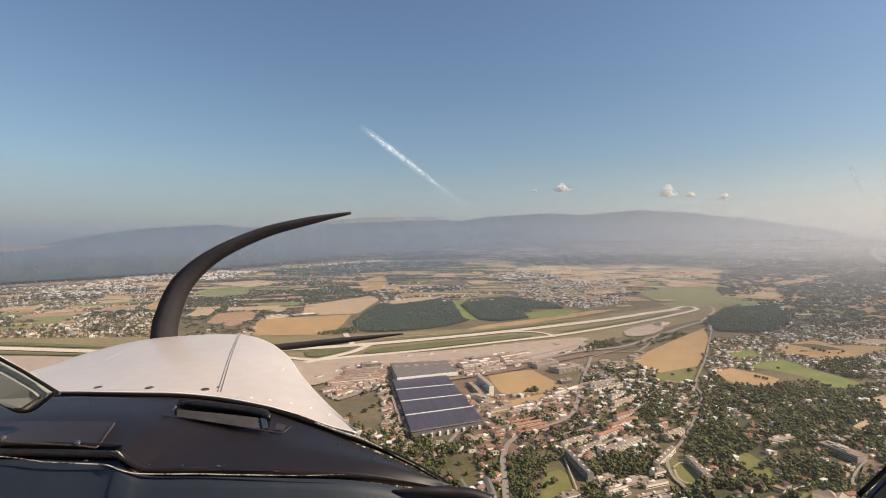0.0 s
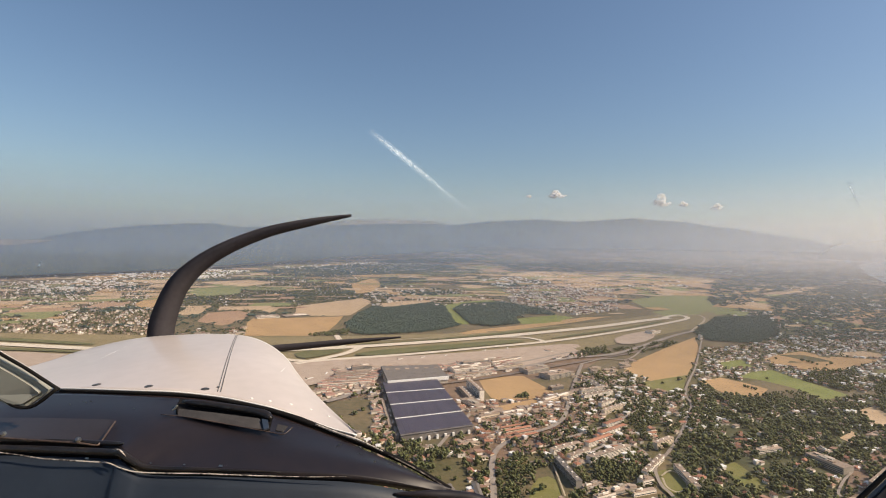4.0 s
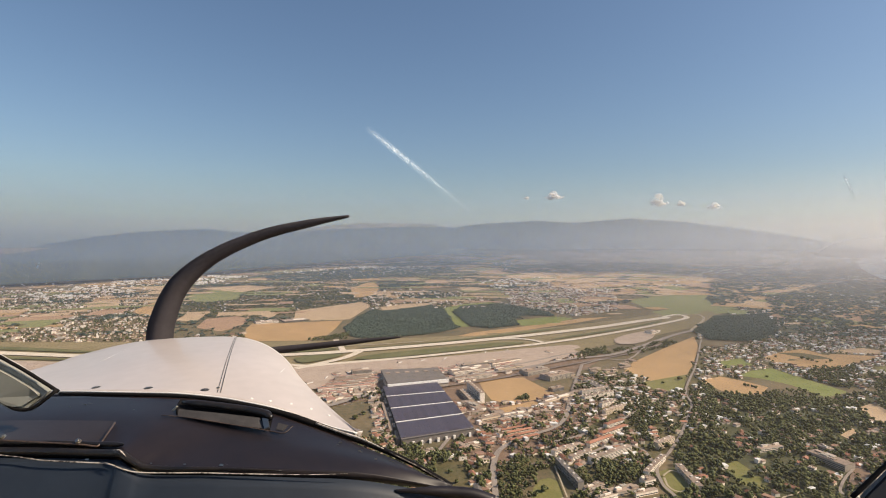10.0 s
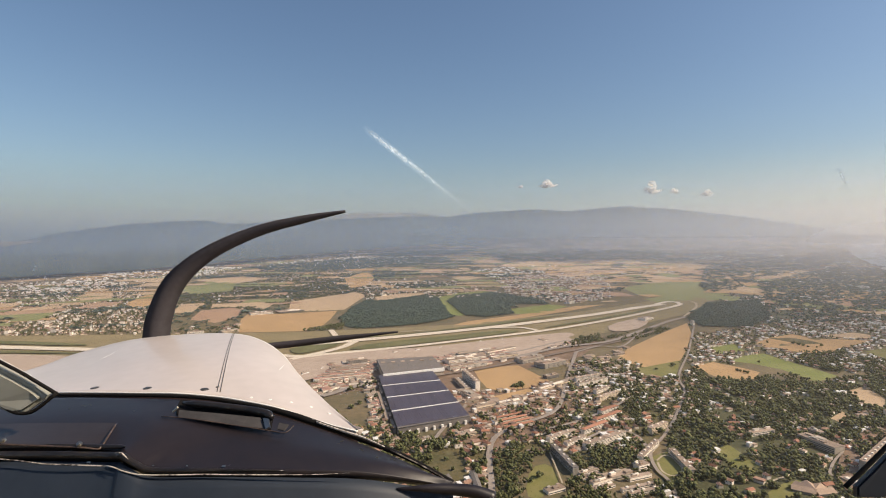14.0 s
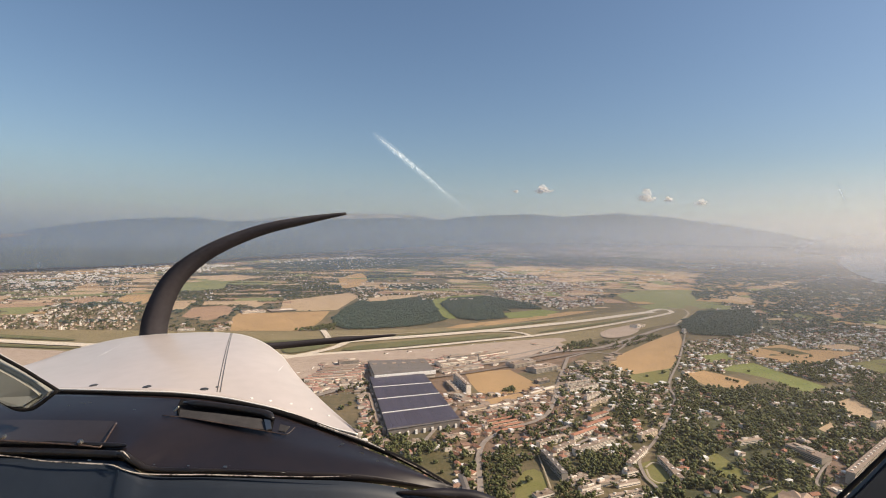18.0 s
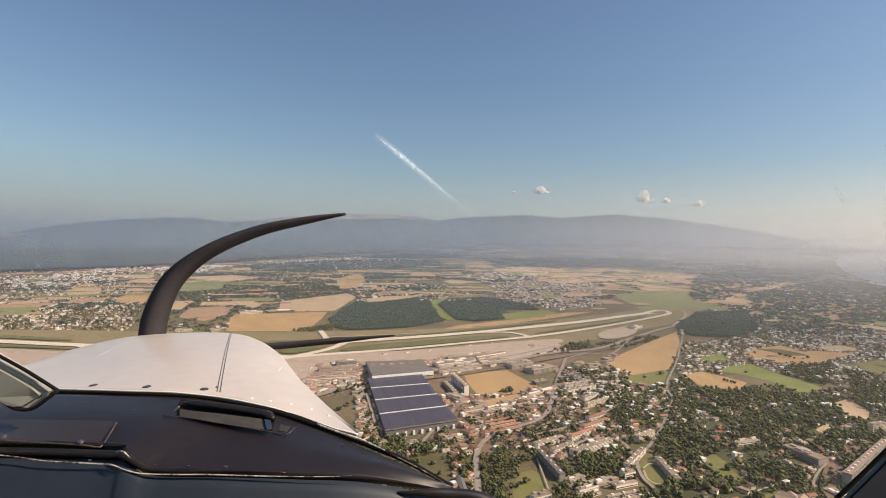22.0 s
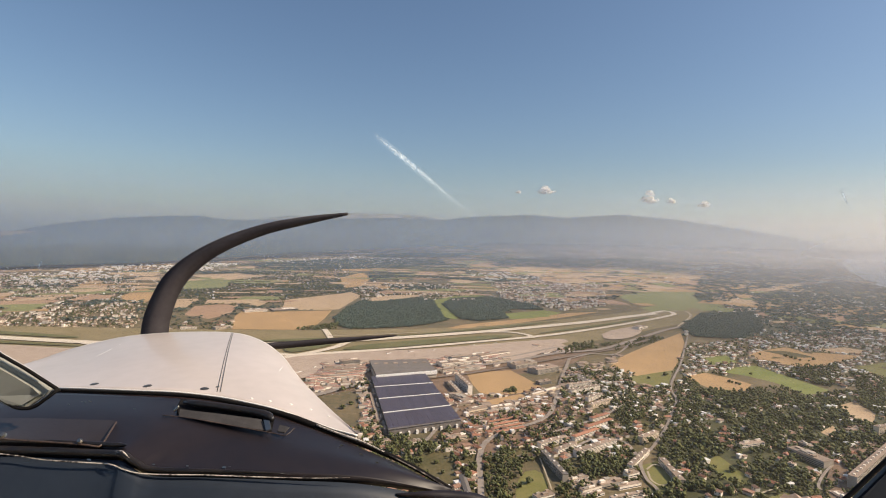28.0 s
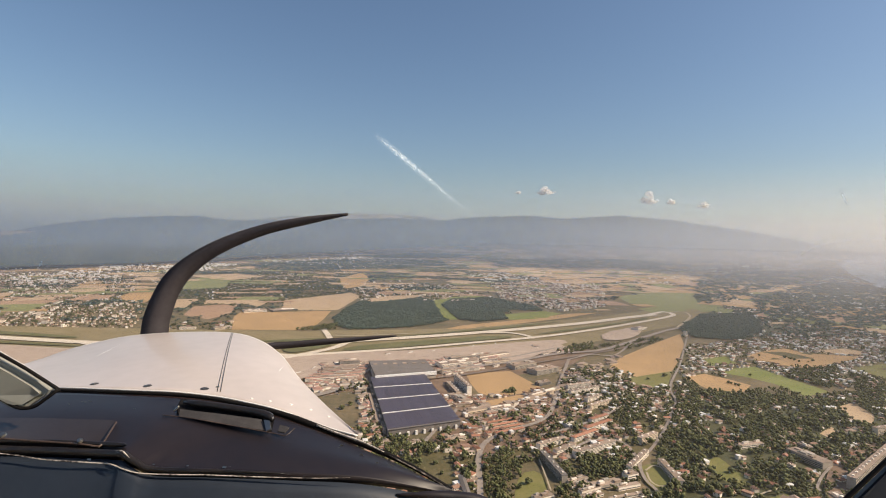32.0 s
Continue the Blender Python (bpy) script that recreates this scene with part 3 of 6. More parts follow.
field("wheat", [(-1085, 5499), (-1004, 6500), (-781, 5644), (-720, 4660), (-834, 4465)], "ripe wheat field between villages")
field("meadow", [(-78, 3826), (70, 4082), (278, 4244), (421, 4082), (66, 3860), (0, 3600), (74, 3125), (89, 2973), (6, 2952), (-29, 3320)], "bright green meadow between two woods")
field("meadow", [(367, 3219), (655, 3426), (758, 3346), (603, 3102), (392, 3015)], "green meadow beside the runway")
field("stubble", [(-535, 3860), (-368, 4082), (-174, 4161), (-177, 3931), (-330, 3662), (-479, 3600)], "pale stubble strip behind a wood")
field("soil", [(-570, 4286), (-307, 4465), (-246, 4244), (-456, 4082)], "brown field")
field("wheat", [(45, 2624), (353, 2834), (731, 3148), (1016, 3426), (812, 3346), (371, 2973), (108, 2779), (17, 2657)], "strip of ripe wheat along the airfield")
field("olive", [(1466, 4465), (1958, 4986), (2443, 5105), (2476, 4561), (2111, 4005), (1709, 3826), (1418, 3931)], "pale green pasture")
field("olive", [(1372, 3693), (1823, 4082), (2156, 3968), (1769, 3693), (1395, 3454)], "pale olive pasture by the airfield end")
field("soil", [(2679, 6309), (3621, 6810), (3693, 6309), (2797, 5719)], "long brown field")
field("soil", [(1003, 9755), (2253, 10731), (2259, 9331), (1026, 8253)], "long brown field")
field("wheat", [(716, 2105), (936, 2375), (1226, 2708), (1109, 2402), (925, 2054), (819, 1872), (675, 1808), (618, 1923)], "large golden wheat field")
field("lawn", [(671, 1808), (838, 1906), (740, 1706), (660, 1673), (617, 1778)], "green corner of a wheat field")
field("wheat", [(86, 1778), (168, 1816), (244, 1840), (316, 1647), (248, 1573), (156, 1533), (115, 1567), (97, 1666)], "square golden wheat field beside towers")
field("wheat", [(118, 1479), (238, 1561), (259, 1539), (183, 1459), (130, 1429)], "cut strip of a golden field")
field("meadow", [(1014, 1897), (1110, 1977), (1202, 2015), (1216, 1906), (1251, 1693), (1135, 1627), (1123, 1771), (1072, 1856)], "bright green meadow ringed by trees")
field("meadow", [(1046, 2115), (1182, 2191), (1160, 2064), (1033, 2005)], "small green meadow by houses")
field("wheat", [(1270, 2191), (1403, 2311), (1567, 2402), (1586, 2298), (1663, 2286), (1811, 2250), (1624, 2136), (1439, 2005), (1350, 2034), (1283, 2105)], "golden field with a hedge")
field("stubble", [(1668, 2362), (1883, 2444), (1920, 2375), (1801, 2274), (1685, 2298)], "pale mown field")
field("wheat", [(840, 1816), (945, 1881), (1002, 1801), (1029, 1741), (967, 1666), (880, 1627), (854, 1699)], "golden field with a dark hedge")
field("soil", [(2113, 3570), (2406, 3792), (2277, 3570), (2034, 3346)], "small brown clearing in the wood")
field("stubble", [(1164, 1533), (1241, 1579), (1210, 1459), (1108, 1347), (1109, 1410)], "dry brown clearing in the trees")
field("stubble", [(947, 1305), (1013, 1356), (1006, 1317), (950, 1266)], "dry clearing in the trees")
field("lawn", [(572, 1118), (609, 1142), (612, 1094), (615, 1035), (577, 995), (557, 1035)], "park lawn between tall trees")
field("lawn", [(566, 929), (615, 963), (657, 979), (636, 942), (566, 886), (545, 886)], "park lawn between tall trees")
field("lawn", [(1591, 2034), (1804, 2136), (1849, 2054), (1582, 1872)], "green lawn near houses")
field("lawn", [(161, 1030), (203, 1050), (209, 968), (183, 946), (158, 901), (133, 917)], "dry lawn in a park", 1)
field("ground", [(-339, 1479), (-273, 1544), (-215, 1511), (-181, 1347), (-193, 1236), (-252, 1266)], "rough dry meadow beside a hall")
field("garden", [(-46, 1094), (19, 1124), (41, 991), (6, 925)], "dark rough garden lawn", 0)
field("garden", [(270, 1094), (298, 1118), (290, 1045), (267, 1025)], "shaded lawn inside a housing estate", 1)
field("lawn", [(416, 1078), (463, 1106), (472, 1010), (414, 963), (397, 1000)], "formal garden lawn", 0)


def far_field(rng, x, y):
    """One strip of straw, brown or green on the plain."""
    d = math.hypot(x, y)
    w, h, turn = rng.uniform(80, 270) * (1 + (d / 9000) ** 1.3), rng.uniform(40, 140) * (1 + (d / 5500) ** 2.1), radians(rng.choice((12, 18, 25, 100)) + rng.uniform(-5, 5))
    pts = []
    for sx, sy in ((-1, -1), (0, -1.05), (1, -1), (1, 1), (0.1, 1.06), (-1, 1)):
        u, v = sx * w / 2 * rng.uniform(0.8, 1.1), sy * h / 2 * rng.uniform(0.8, 1.1)
        pts.append((x + u * math.cos(turn) - v * math.sin(turn), y + u * math.sin(turn) + v * math.cos(turn)))
    kind = rng.choice(("wheat", "stubble", "stubble", "soil", "olive", "stubble", "wheat"))
    words = {"wheat": "ripe wheat field on the far plain", "stubble": "straw-coloured mown field on the far plain", "soil": "brown field on the far plain", "olive": "pale green field on the far plain"}
    tagged(field(kind, pts, words[kind]), group="patchwork fields of the plain")


def make_far_fields():
    """The patchwork of the plain, denser on the open land beyond the runway's end."""
    rng = random.Random(11)
    open_land = [(1338, 4872), (2697, 4872), (5022, 8584), (2159, 9331), (699, 8584)]
    lo, hi = np.min(open_land, 0), np.max(open_land, 0)
    made = 0
    while made < 560:
        d, a = 3500 * math.exp(rng.uniform(0, 2.35)), radians(rng.uniform(-44, 43))
        x, y = d * math.sin(a), d * math.cos(a)
        if made % 3 == 0:
            x, y = rng.uniform(lo[0], hi[0]), rng.uniform(lo[1], hi[1])
            if not inside(np.array([x]), np.array([y]), open_land)[0]:
                continue
        if math.atan2(x, y) > radians(36) and math.hypot(x, y) > 6000:
            continue
        if taken(x, y):
            continue
        far_field(rng, x, y)
        made += 1


def make_band_fields():
    """Long thin straw strips far out, under the mountain and along the leafy shore."""
    rng = random.Random(29)
    made = 0
    while made < 330:
        d, a = 4200 * math.exp(rng.uniform(0, 1.75)), radians(rng.uniform(-44, 42))
        shore = made < 38
        if shore:
            d, a = 4000 * math.exp(rng.uniform(0, 1.0)), radians(rng.uniform(26, 40))
        x, y = d * math.sin(a), d * math.cos(a)
        if taken(x, y):
            continue
        w, h = rng.uniform(120, 420) * (1 + d / 7000), rng.uniform(35, 95) * (1 + (d / 6500) ** 2)
        if shore:
            w, h = rng.uniform(220, 560), rng.uniform(230, 480)
        turn = a * -1 + radians(rng.uniform(-14, 10))
        pts = []
        for sx, sy in ((-1, -1), (-.2, -1.1), (1, -1), (1, 1), (0.3, .9), (-1, 1)):
            u, v = sx * w / 2 * rng.uniform(0.7, 1.15), sy * h / 2 * rng.uniform(0.6, 1.2)
            pts.append((x + u * math.cos(turn) - v * math.sin(turn), y + u * math.sin(turn) + v * math.cos(turn)))
        kind = rng.choice(("stubble", "wheat", "stubble", "soil", "olive", "olive"))
        words = {"wheat": "ripe wheat strip far out on the plain", "stubble": "straw-coloured strip far out on the plain", "soil": "brown field far out on the plain", "olive": "pale green strip far out on the plain"}
        tagged(field(kind, pts, words[kind]), group="patchwork fields of the plain")
        made += 1


FAR_WOODS = [[(-2807, 7398), (-1968, 9982), (-46, 10731), (55, 8584), (-1104, 7152), (-1921, 6309)], [(920, 11296), (2610, 13847), (5009, 14802), (5625, 12625), (3825, 9755), (2069, 8942), (1067, 8584)],
             [(3616, 7398), (5839, 9982), (8421, 11296), (6494, 8584), (4643, 6810), (3220, 5499), (2328, 4286), (1943, 3968), (2305, 4872)], [(-1839, 11924), (-394, 15330), (919, 15330), (210, 12265), (-1195, 10731)],
             [(-475, 4711), (-128, 4986), (81, 4711), (-307, 4465)], [(2854, 4872), (5519, 7398), (5303, 6309), (3902, 3968), (3169, 3219), (2422, 3148), (2062, 3219), (2264, 3792)]]
for spot in FAR_WOODS:
    sheet("forest_floor", spot, M["woodfloor"], "dark floor of a far wood", "forest floor", soft=1, clear=False)
make_far_fields()
make_band_fields()

# ---- airfield: runway, taxiways, aprons ----
sheet("apron", [(-733, 1977), (-552, 1941), (-403, 2034), (-55, 2136), (290, 2323), (455, 2402), (568, 2444), (571, 2349), (262, 2094), (-8, 1923), (-278, 1923), (-356, 1793), (-432, 1640), (-539, 1591), (-684, 1793)], M["apron"], "wide pale concrete apron of an airport", "apron", soft=1)
sheet("apron", [(-2223, 1996), (-1702, 2015), (-1415, 1977), (-1180, 1941), (-934, 1533), (-1712, 1533)], M["apron"], "wide pale concrete apron of an airport", "apron", soft=1)
AFTER_APRONS = len(KEEP_OUT)
ribbon("runway", [(-2478, 2226), (-2065, 2169), (-1804, 2136), (-1430, 2094), (-1086, 2084), (-663, 2169), (-331, 2298), (43, 2486), (394, 2691), (818, 2973), (1128, 3219), (1373, 3399)], 55, M["concrete"], "long pale concrete runway", "runway")
ribbon("taxiway", [(-754, 2034), (-560, 1968), (-443, 2015), (-148, 2147), (165, 2323), (384, 2444), (602, 2592), (902, 2834), (1229, 3125), (1430, 3320), (1502, 3426), (1487, 3540), (1336, 3399)], 32, M["concrete"], "pale concrete taxiway beside the runway", "taxiway")
ribbon("taxiway", [(-578, 1923), (-491, 2034), (-433, 2126), (-397, 2250)], 34, M["concrete"], "short concrete taxiway link", "taxiway")
ribbon("taxiway", [(196, 2561), (335, 2577), (409, 2516), (423, 2444)], 26, M["concrete"], "short concrete taxiway link", "taxiway")
ribbon("taxiway", [(-563, 2516), (-511, 2375), (-467, 2238)], 26, M["concrete"], "short concrete taxiway link", "taxiway")
ribbon("taxiway", [(-508, 2362), (-322, 2416), (-118, 2501)], 12, M["path"], "narrow perimeter road of the airfield", "road")
ribbon("taxiway", [(-1423, 2084), (-1256, 1996), (-1148, 1923)], 32, M["concrete"], "short concrete taxiway link", "taxiway")
sheet("apron", [(798, 2641), (1069, 2892), (1030, 2691), (877, 2486), (752, 2444)], M["apron"], "pale rose concrete apron at the airfield end", "apron", soft=1)
sheet("car_park", [(202, 2136), (386, 2298), (428, 2158), (300, 1977), (229, 1968)], M["apron"], "wide pale car park near the terminal", "car park", soft=0)
sheet("car_park", [(398, 2226), (526, 2349), (542, 2250), (439, 2136)], M["apron"], "pale car park near the terminal", "car park", soft=0)
for spot in ([(-415, 2094), (-318, 2203), (41, 2389), (258, 2501), (358, 2486), (248, 2402), (-150, 2180), (-323, 2084)], [(-650, 2126), (-472, 2203), (-448, 2169), (-526, 2044), (-592, 2005)], [(425, 2531), (629, 2708), (1024, 3015), (1285, 3269), (1257, 3195), (920, 2892), (617, 2657)], [(-816, 2203), (-523, 2323), (-499, 2274), (-674, 2203)], [(-458, 2311), (-217, 2402), (130, 2624), (347, 2779), (776, 3058), (338, 2708), (-11, 2501), (-360, 2323)], [(-2586, 2323), (-1919, 2274), (-1527, 2203), (-1497, 2158), (-1860, 2203), (-2531, 2274)], [(-2355, 2115), (-1751, 2074), (-1389, 2034), (-1376, 2015), (-1718, 2034), (-2287, 2054)]):
    sheet("grass_island", spot, M["island"], "mown green grass between taxiways", "grass", soft=1)
ribbon("road", [(1384, 3426), (1614, 3570), (1574, 3346), (1293, 2892)], 14, M["path"], "pale perimeter road round the runway end", "road")

# ---- roads and railway ----
ribbon("road", [(495, 2034), (379, 1673), (304, 1420), (254, 1326), (180, 1262), (111, 1187), (85, 1094), (80, 991), (75, 886), (72, 785)], 12, M["asphalt"], "grey main road between houses", "road")
ribbon("road", [(-358, 1479), (-219, 1640), (-8, 1808), (251, 1959), (462, 2126), (684, 2238), (970, 2546), (1183, 2779), (1435, 2993)], 24, M["asphalt"], "grey motorway beside the airport", "road")
ribbon("railway", [(-240, 1544), (-44, 1693), (128, 1793), (375, 1977), (589, 2136), (773, 2274), (979, 2486)], 16, M["track"], "brown railway tracks in ballast", "railway")
ribbon("road", [(-182, 1793), (33, 1906), (254, 2034), (470, 2226), (553, 2274)], 14, M["asphalt"], "grey airport access road", "road")
ribbon("road", [(495, 2034), (612, 2136), (704, 2136), (869, 2402)], 10, M["asphalt"], "grey road along a field", "road")
ribbon("road", [(1248, 2674), (1048, 2274), (912, 2005), (738, 1686), (689, 1533), (607, 1382), (547, 1277), (477, 1171), (422, 1094), (403, 1015), (406, 968), (391, 886)], 7, M["asphalt"], "grey suburban road", "road")
ribbon("road", [(422, 1094), (425, 1187), (396, 1215), (346, 1201), (295, 1155)], 8, M["asphalt"], "grey curved estate road", "road")
sheet("yard", [(818, 1094), (915, 1181), (1010, 1251), (1117, 1317), (1105, 1222), (788, 867), (675, 867), (710, 942), (729, 991)], M["town"], "paved yard round an office complex", "yard", soft=1, clear=False)
ribbon("road", [(826, 1100), (782, 1061), (747, 1025), (726, 1000), (721, 986)], 5, M["asphalt"], "pale curved drive of an office park", "road")
ribbon("path", [(211, 1094), (210, 1020), (208, 955)], 3, M["path"], "pale gravel path in a park", "path")
ribbon("path", [(418, 1053), (445, 1078), (458, 1053), (449, 1005), (422, 986), (410, 1005), (417, 1045)], 4, M["path"], "winding pale garden path", "path")
ribbon("path", [(581, 955), (608, 972), (638, 986)], 4, M["path"], "pale park path", "path")
ribbon("road", [(47, 1405), (23, 1317), (-5, 1251), (-30, 1171)], 9, M["asphalt"], "grey side street", "road")
ribbon("road", [(180, 1262), (235, 1233), (312, 1277), (425, 1373), (521, 1479)], 8, M["asphalt"], "grey street between apartment rows", "road")
ribbon("road", [(2790, 3482), (3242, 3968), (3900, 4872), (4223, 5499), (3393, 4610), (2794, 3968)], 9, M["asphalt"], "pale shore road among trees", "road")


# ---- buildings ----
def box(bm, x0, x1, y0, y1, z0, z1):
    v = [bm.verts.new((x, y, z)) for z in (z0, z1) for x, y in ((x0, y0), (x1, y0), (x1, y1), (x0, y1))]
    for q in ((3, 2, 1, 0), (4, 5, 6, 7), (0, 1, 5, 4), (1, 2, 6, 5), (2, 3, 7, 6), (3, 0, 4, 7)):
        bm.faces.new([v[i] for i in q])
    return bm


def boxed(name, dims, material, parent, label=""):
    return part(name, box(bmesh.new(), *dims), material, parent, label)


def stand(ob, x, y, turn=0.0, size=1.0):
    k = float(drawn(math.hypot(x, y)))
    p = land(x, y, 0.2)
    ob.matrix_basis = Matrix.LocRotScale(Vector(p), Euler((0, 0, radians(turn))), Vector((k * size,) * 3))
    return ob


def place(x, y, turn=0.0, size=1.0):
    k = float(drawn(math.hypot(x, y)))
    return Matrix.LocRotScale(Vector(land(x, y, 0.2)), Euler((0, 0, radians(turn))), Vector((k * size,) * 3))


def gable(bm, w, d, z0, rise, over=0.6):
    """A pitched roof with thick eaves, its ridge along x."""
    x, y, t = w / 2 + over, d / 2 + over, 0.35
    v = [bm.verts.new(p) for p in ((-x, -y, z0), (x, -y, z0), (x, y, z0), (-x, y, z0), (-x, -y, z0 + t), (x, -y, z0 + t), (x, y, z0 + t), (-x, y, z0 + t), (-x, 0, z0 + rise), (x, 0, z0 + rise))]
    for q in ((3, 2, 1, 0), (0, 1, 5, 4), (2, 3, 7, 6), (4, 5, 9, 8), (6, 7, 8, 9), (1, 2, 6, 9, 5), (3, 0, 4, 8, 7)):
        bm.faces.new([v[i] for i in q])
    return bm


def hip(bm, w, d, z0, rise, over=0.7):
    x, y, t = w / 2 + over, d / 2 + over, 0.3
    r = max(0.5, x - y)
    v = [bm.verts.new(p) for p in ((-x, -y, z0), (x, -y, z0), (x, y, z0), (-x, y, z0), (-x, -y, z0 + t), (x, -y, z0 + t), (x, y, z0 + t), (-x, y, z0 + t), (-r, 0, z0 + rise), (r, 0, z0 + rise))]
    for q in ((3, 2, 1, 0), (0, 1, 5, 4), (2, 3, 7, 6), (1, 2, 6, 5), (3, 0, 4, 7), (4, 5, 9, 8), (6, 7, 8, 9), (5, 6, 9), (7, 4, 8)):
        bm.faces.new([v[i] for i in q])
    return bm


def house(w, d, h, rise, wall, roof, roofer, label):
    """A family house: walls, roof, chimney, windows and a door."""
    ob = tagged(new("house"), label, "house", "houses of the suburb")
    boxed("wall", (-w / 2, w / 2, -d / 2, d / 2, -1, h), M[wall], ob)
    part("roof", roofer(bmesh.new(), w, d, h, rise), M[roof], ob)
    boxed("chimney", (w * .2, w * .2 + .9, -.4, .5, h, h + rise + .8), M["cream"], ob)
    for side in (-1, 1):
        for fx in (-0.28, 0.28):
            y0, y1 = sorted((side * d / 2, side * (d / 2 + .08)))
            boxed("window", (fx * w - .8, fx * w + .8, y0, y1, h * .55, h * .88), M["glass"], ob)
    boxed("door", (-.6, .6, -d / 2 - .08, -d / 2, -.1, 2.1), M["bark"], ob)
    return ob


def slab(length, depth, floors, wall="white", roof="flat_roof", label="", pitched=False, name="apartment_block", category="apartment block", storey=3.0):
    """A long block with a band of windows to each floor and a roof with its small housings."""
    ob = tagged(new(name), label, category)
    h = floors * storey
    boxed("wall", (-length / 2, length / 2, -depth / 2, depth / 2, -2, h), M[wall], ob)
    if pitched:
        part("roof", hip(bmesh.new(), length, depth, h, 2.6), M[roof], ob)
    else:
        boxed("roof", (-length / 2 - .3, length / 2 + .3, -depth / 2 - .3, depth / 2 + .3, h, h + .6), M[roof], ob)
        rng = random.Random(int(length * 7 + depth))
        for i in range(max(1, int(length / 22))):
            x = (i + .5) / max(1, int(length / 22)) * length - length / 2
            boxed("roof_housing", (x - 2.2, x + 2.2, -1.6, 1.6 + rng.random(), h + .6, h + 2.6), M["white"], ob)
    for side in (-1, 1):
        y0, y1 = sorted((side * depth / 2, side * (depth / 2 + .12)))
        for fl in range(floors):
            z = fl * storey + 1.0
            boxed("window_band", (-length / 2 + 1, length / 2 - 1, y0, y1, z, z + 1.1), M["glass"], ob)
    return ob


def flat_complex(w, d, h, label, wall="cream", holes=2, roof="flat_roof", name="office_building", category="building"):
    """A low flat-roofed building with raised wings, roof lights and plant boxes."""
    ob = tagged(new(name), label, category)
    rng = random.Random(int(w * 13 + d * 5 + h))
    boxed("wall", (-w / 2, w / 2, -d / 2, d / 2, -2, h), M[wall], ob)
    boxed("roof", (-w / 2 - .2, w / 2 + .2, -d / 2 - .2, d / 2 + .2, h, h + .5), M[roof], ob)
    for i in range(holes + 2):
        x, y = rng.uniform(-.38, .38) * w, rng.uniform(-.3, .3) * d
        a, b = rng.uniform(.06, .16) * w, rng.uniform(.08, .2) * d
        boxed("roof_housing", (x - a, x + a, y - b, y + b, h + .5, h + rng.uniform(2, 4.5)), M[rng.choice(("white", "facade", "flat_roof"))], ob)
    for side in (-1, 1):
        y0, y1 = sorted((side * d / 2, side * (d / 2 + .1)))
        for fl in range(max(1, int(h / 3.6))):
            boxed("window_band", (-w / 2 + 1, w / 2 - 1, y0, y1, fl * 3.6 + 1.2, fl * 3.6 + 2.7), M["glass"], ob)
    return ob


def between(a, b):
    """Middle, length and turn of a block that reaches from a to b on the map."""
    (x0, y0), (x1, y1) = a, b
    return (x0 + x1) / 2, (y0 + y1) / 2, math.hypot(x1 - x0, y1 - y0), math.degrees(math.atan2(y1 - y0, x1 - x0))


def put_slab(ends, depth, floors, label, **kw):
    x, y, length, turn = between(*ends)
    ob = stand(slab(length, depth, floors, label=label, **kw), x, y, turn)
    c, s = math.cos(radians(turn)), math.sin(radians(turn))
    KEEP_OUT.append([(x + u * c - v * s, y + u * s + v * c) for u, v in ((-length / 2 - 4, -depth / 2 - 4), (length / 2 + 4, -depth / 2 - 4), (length / 2 + 4, depth / 2 + 4), (-length / 2 - 4, depth / 2 + 4))])
    return ob


def put_flat(ends, depth, h, label, **kw):
    x, y, length, turn = between(*ends)
    ob = stand(flat_complex(length, depth, h, label, **kw), x, y, turn)
    c, s = math.cos(radians(turn)), math.sin(radians(turn))
    KEEP_OUT.append([(x + u * c - v * s, y + u * s + v * c) for u, v in ((-length / 2 - 3, -depth / 2 - 3), (length / 2 + 3, -depth / 2 - 3), (length / 2 + 3, depth / 2 + 3), (-length / 2 - 3, depth / 2 + 3))])
    return ob


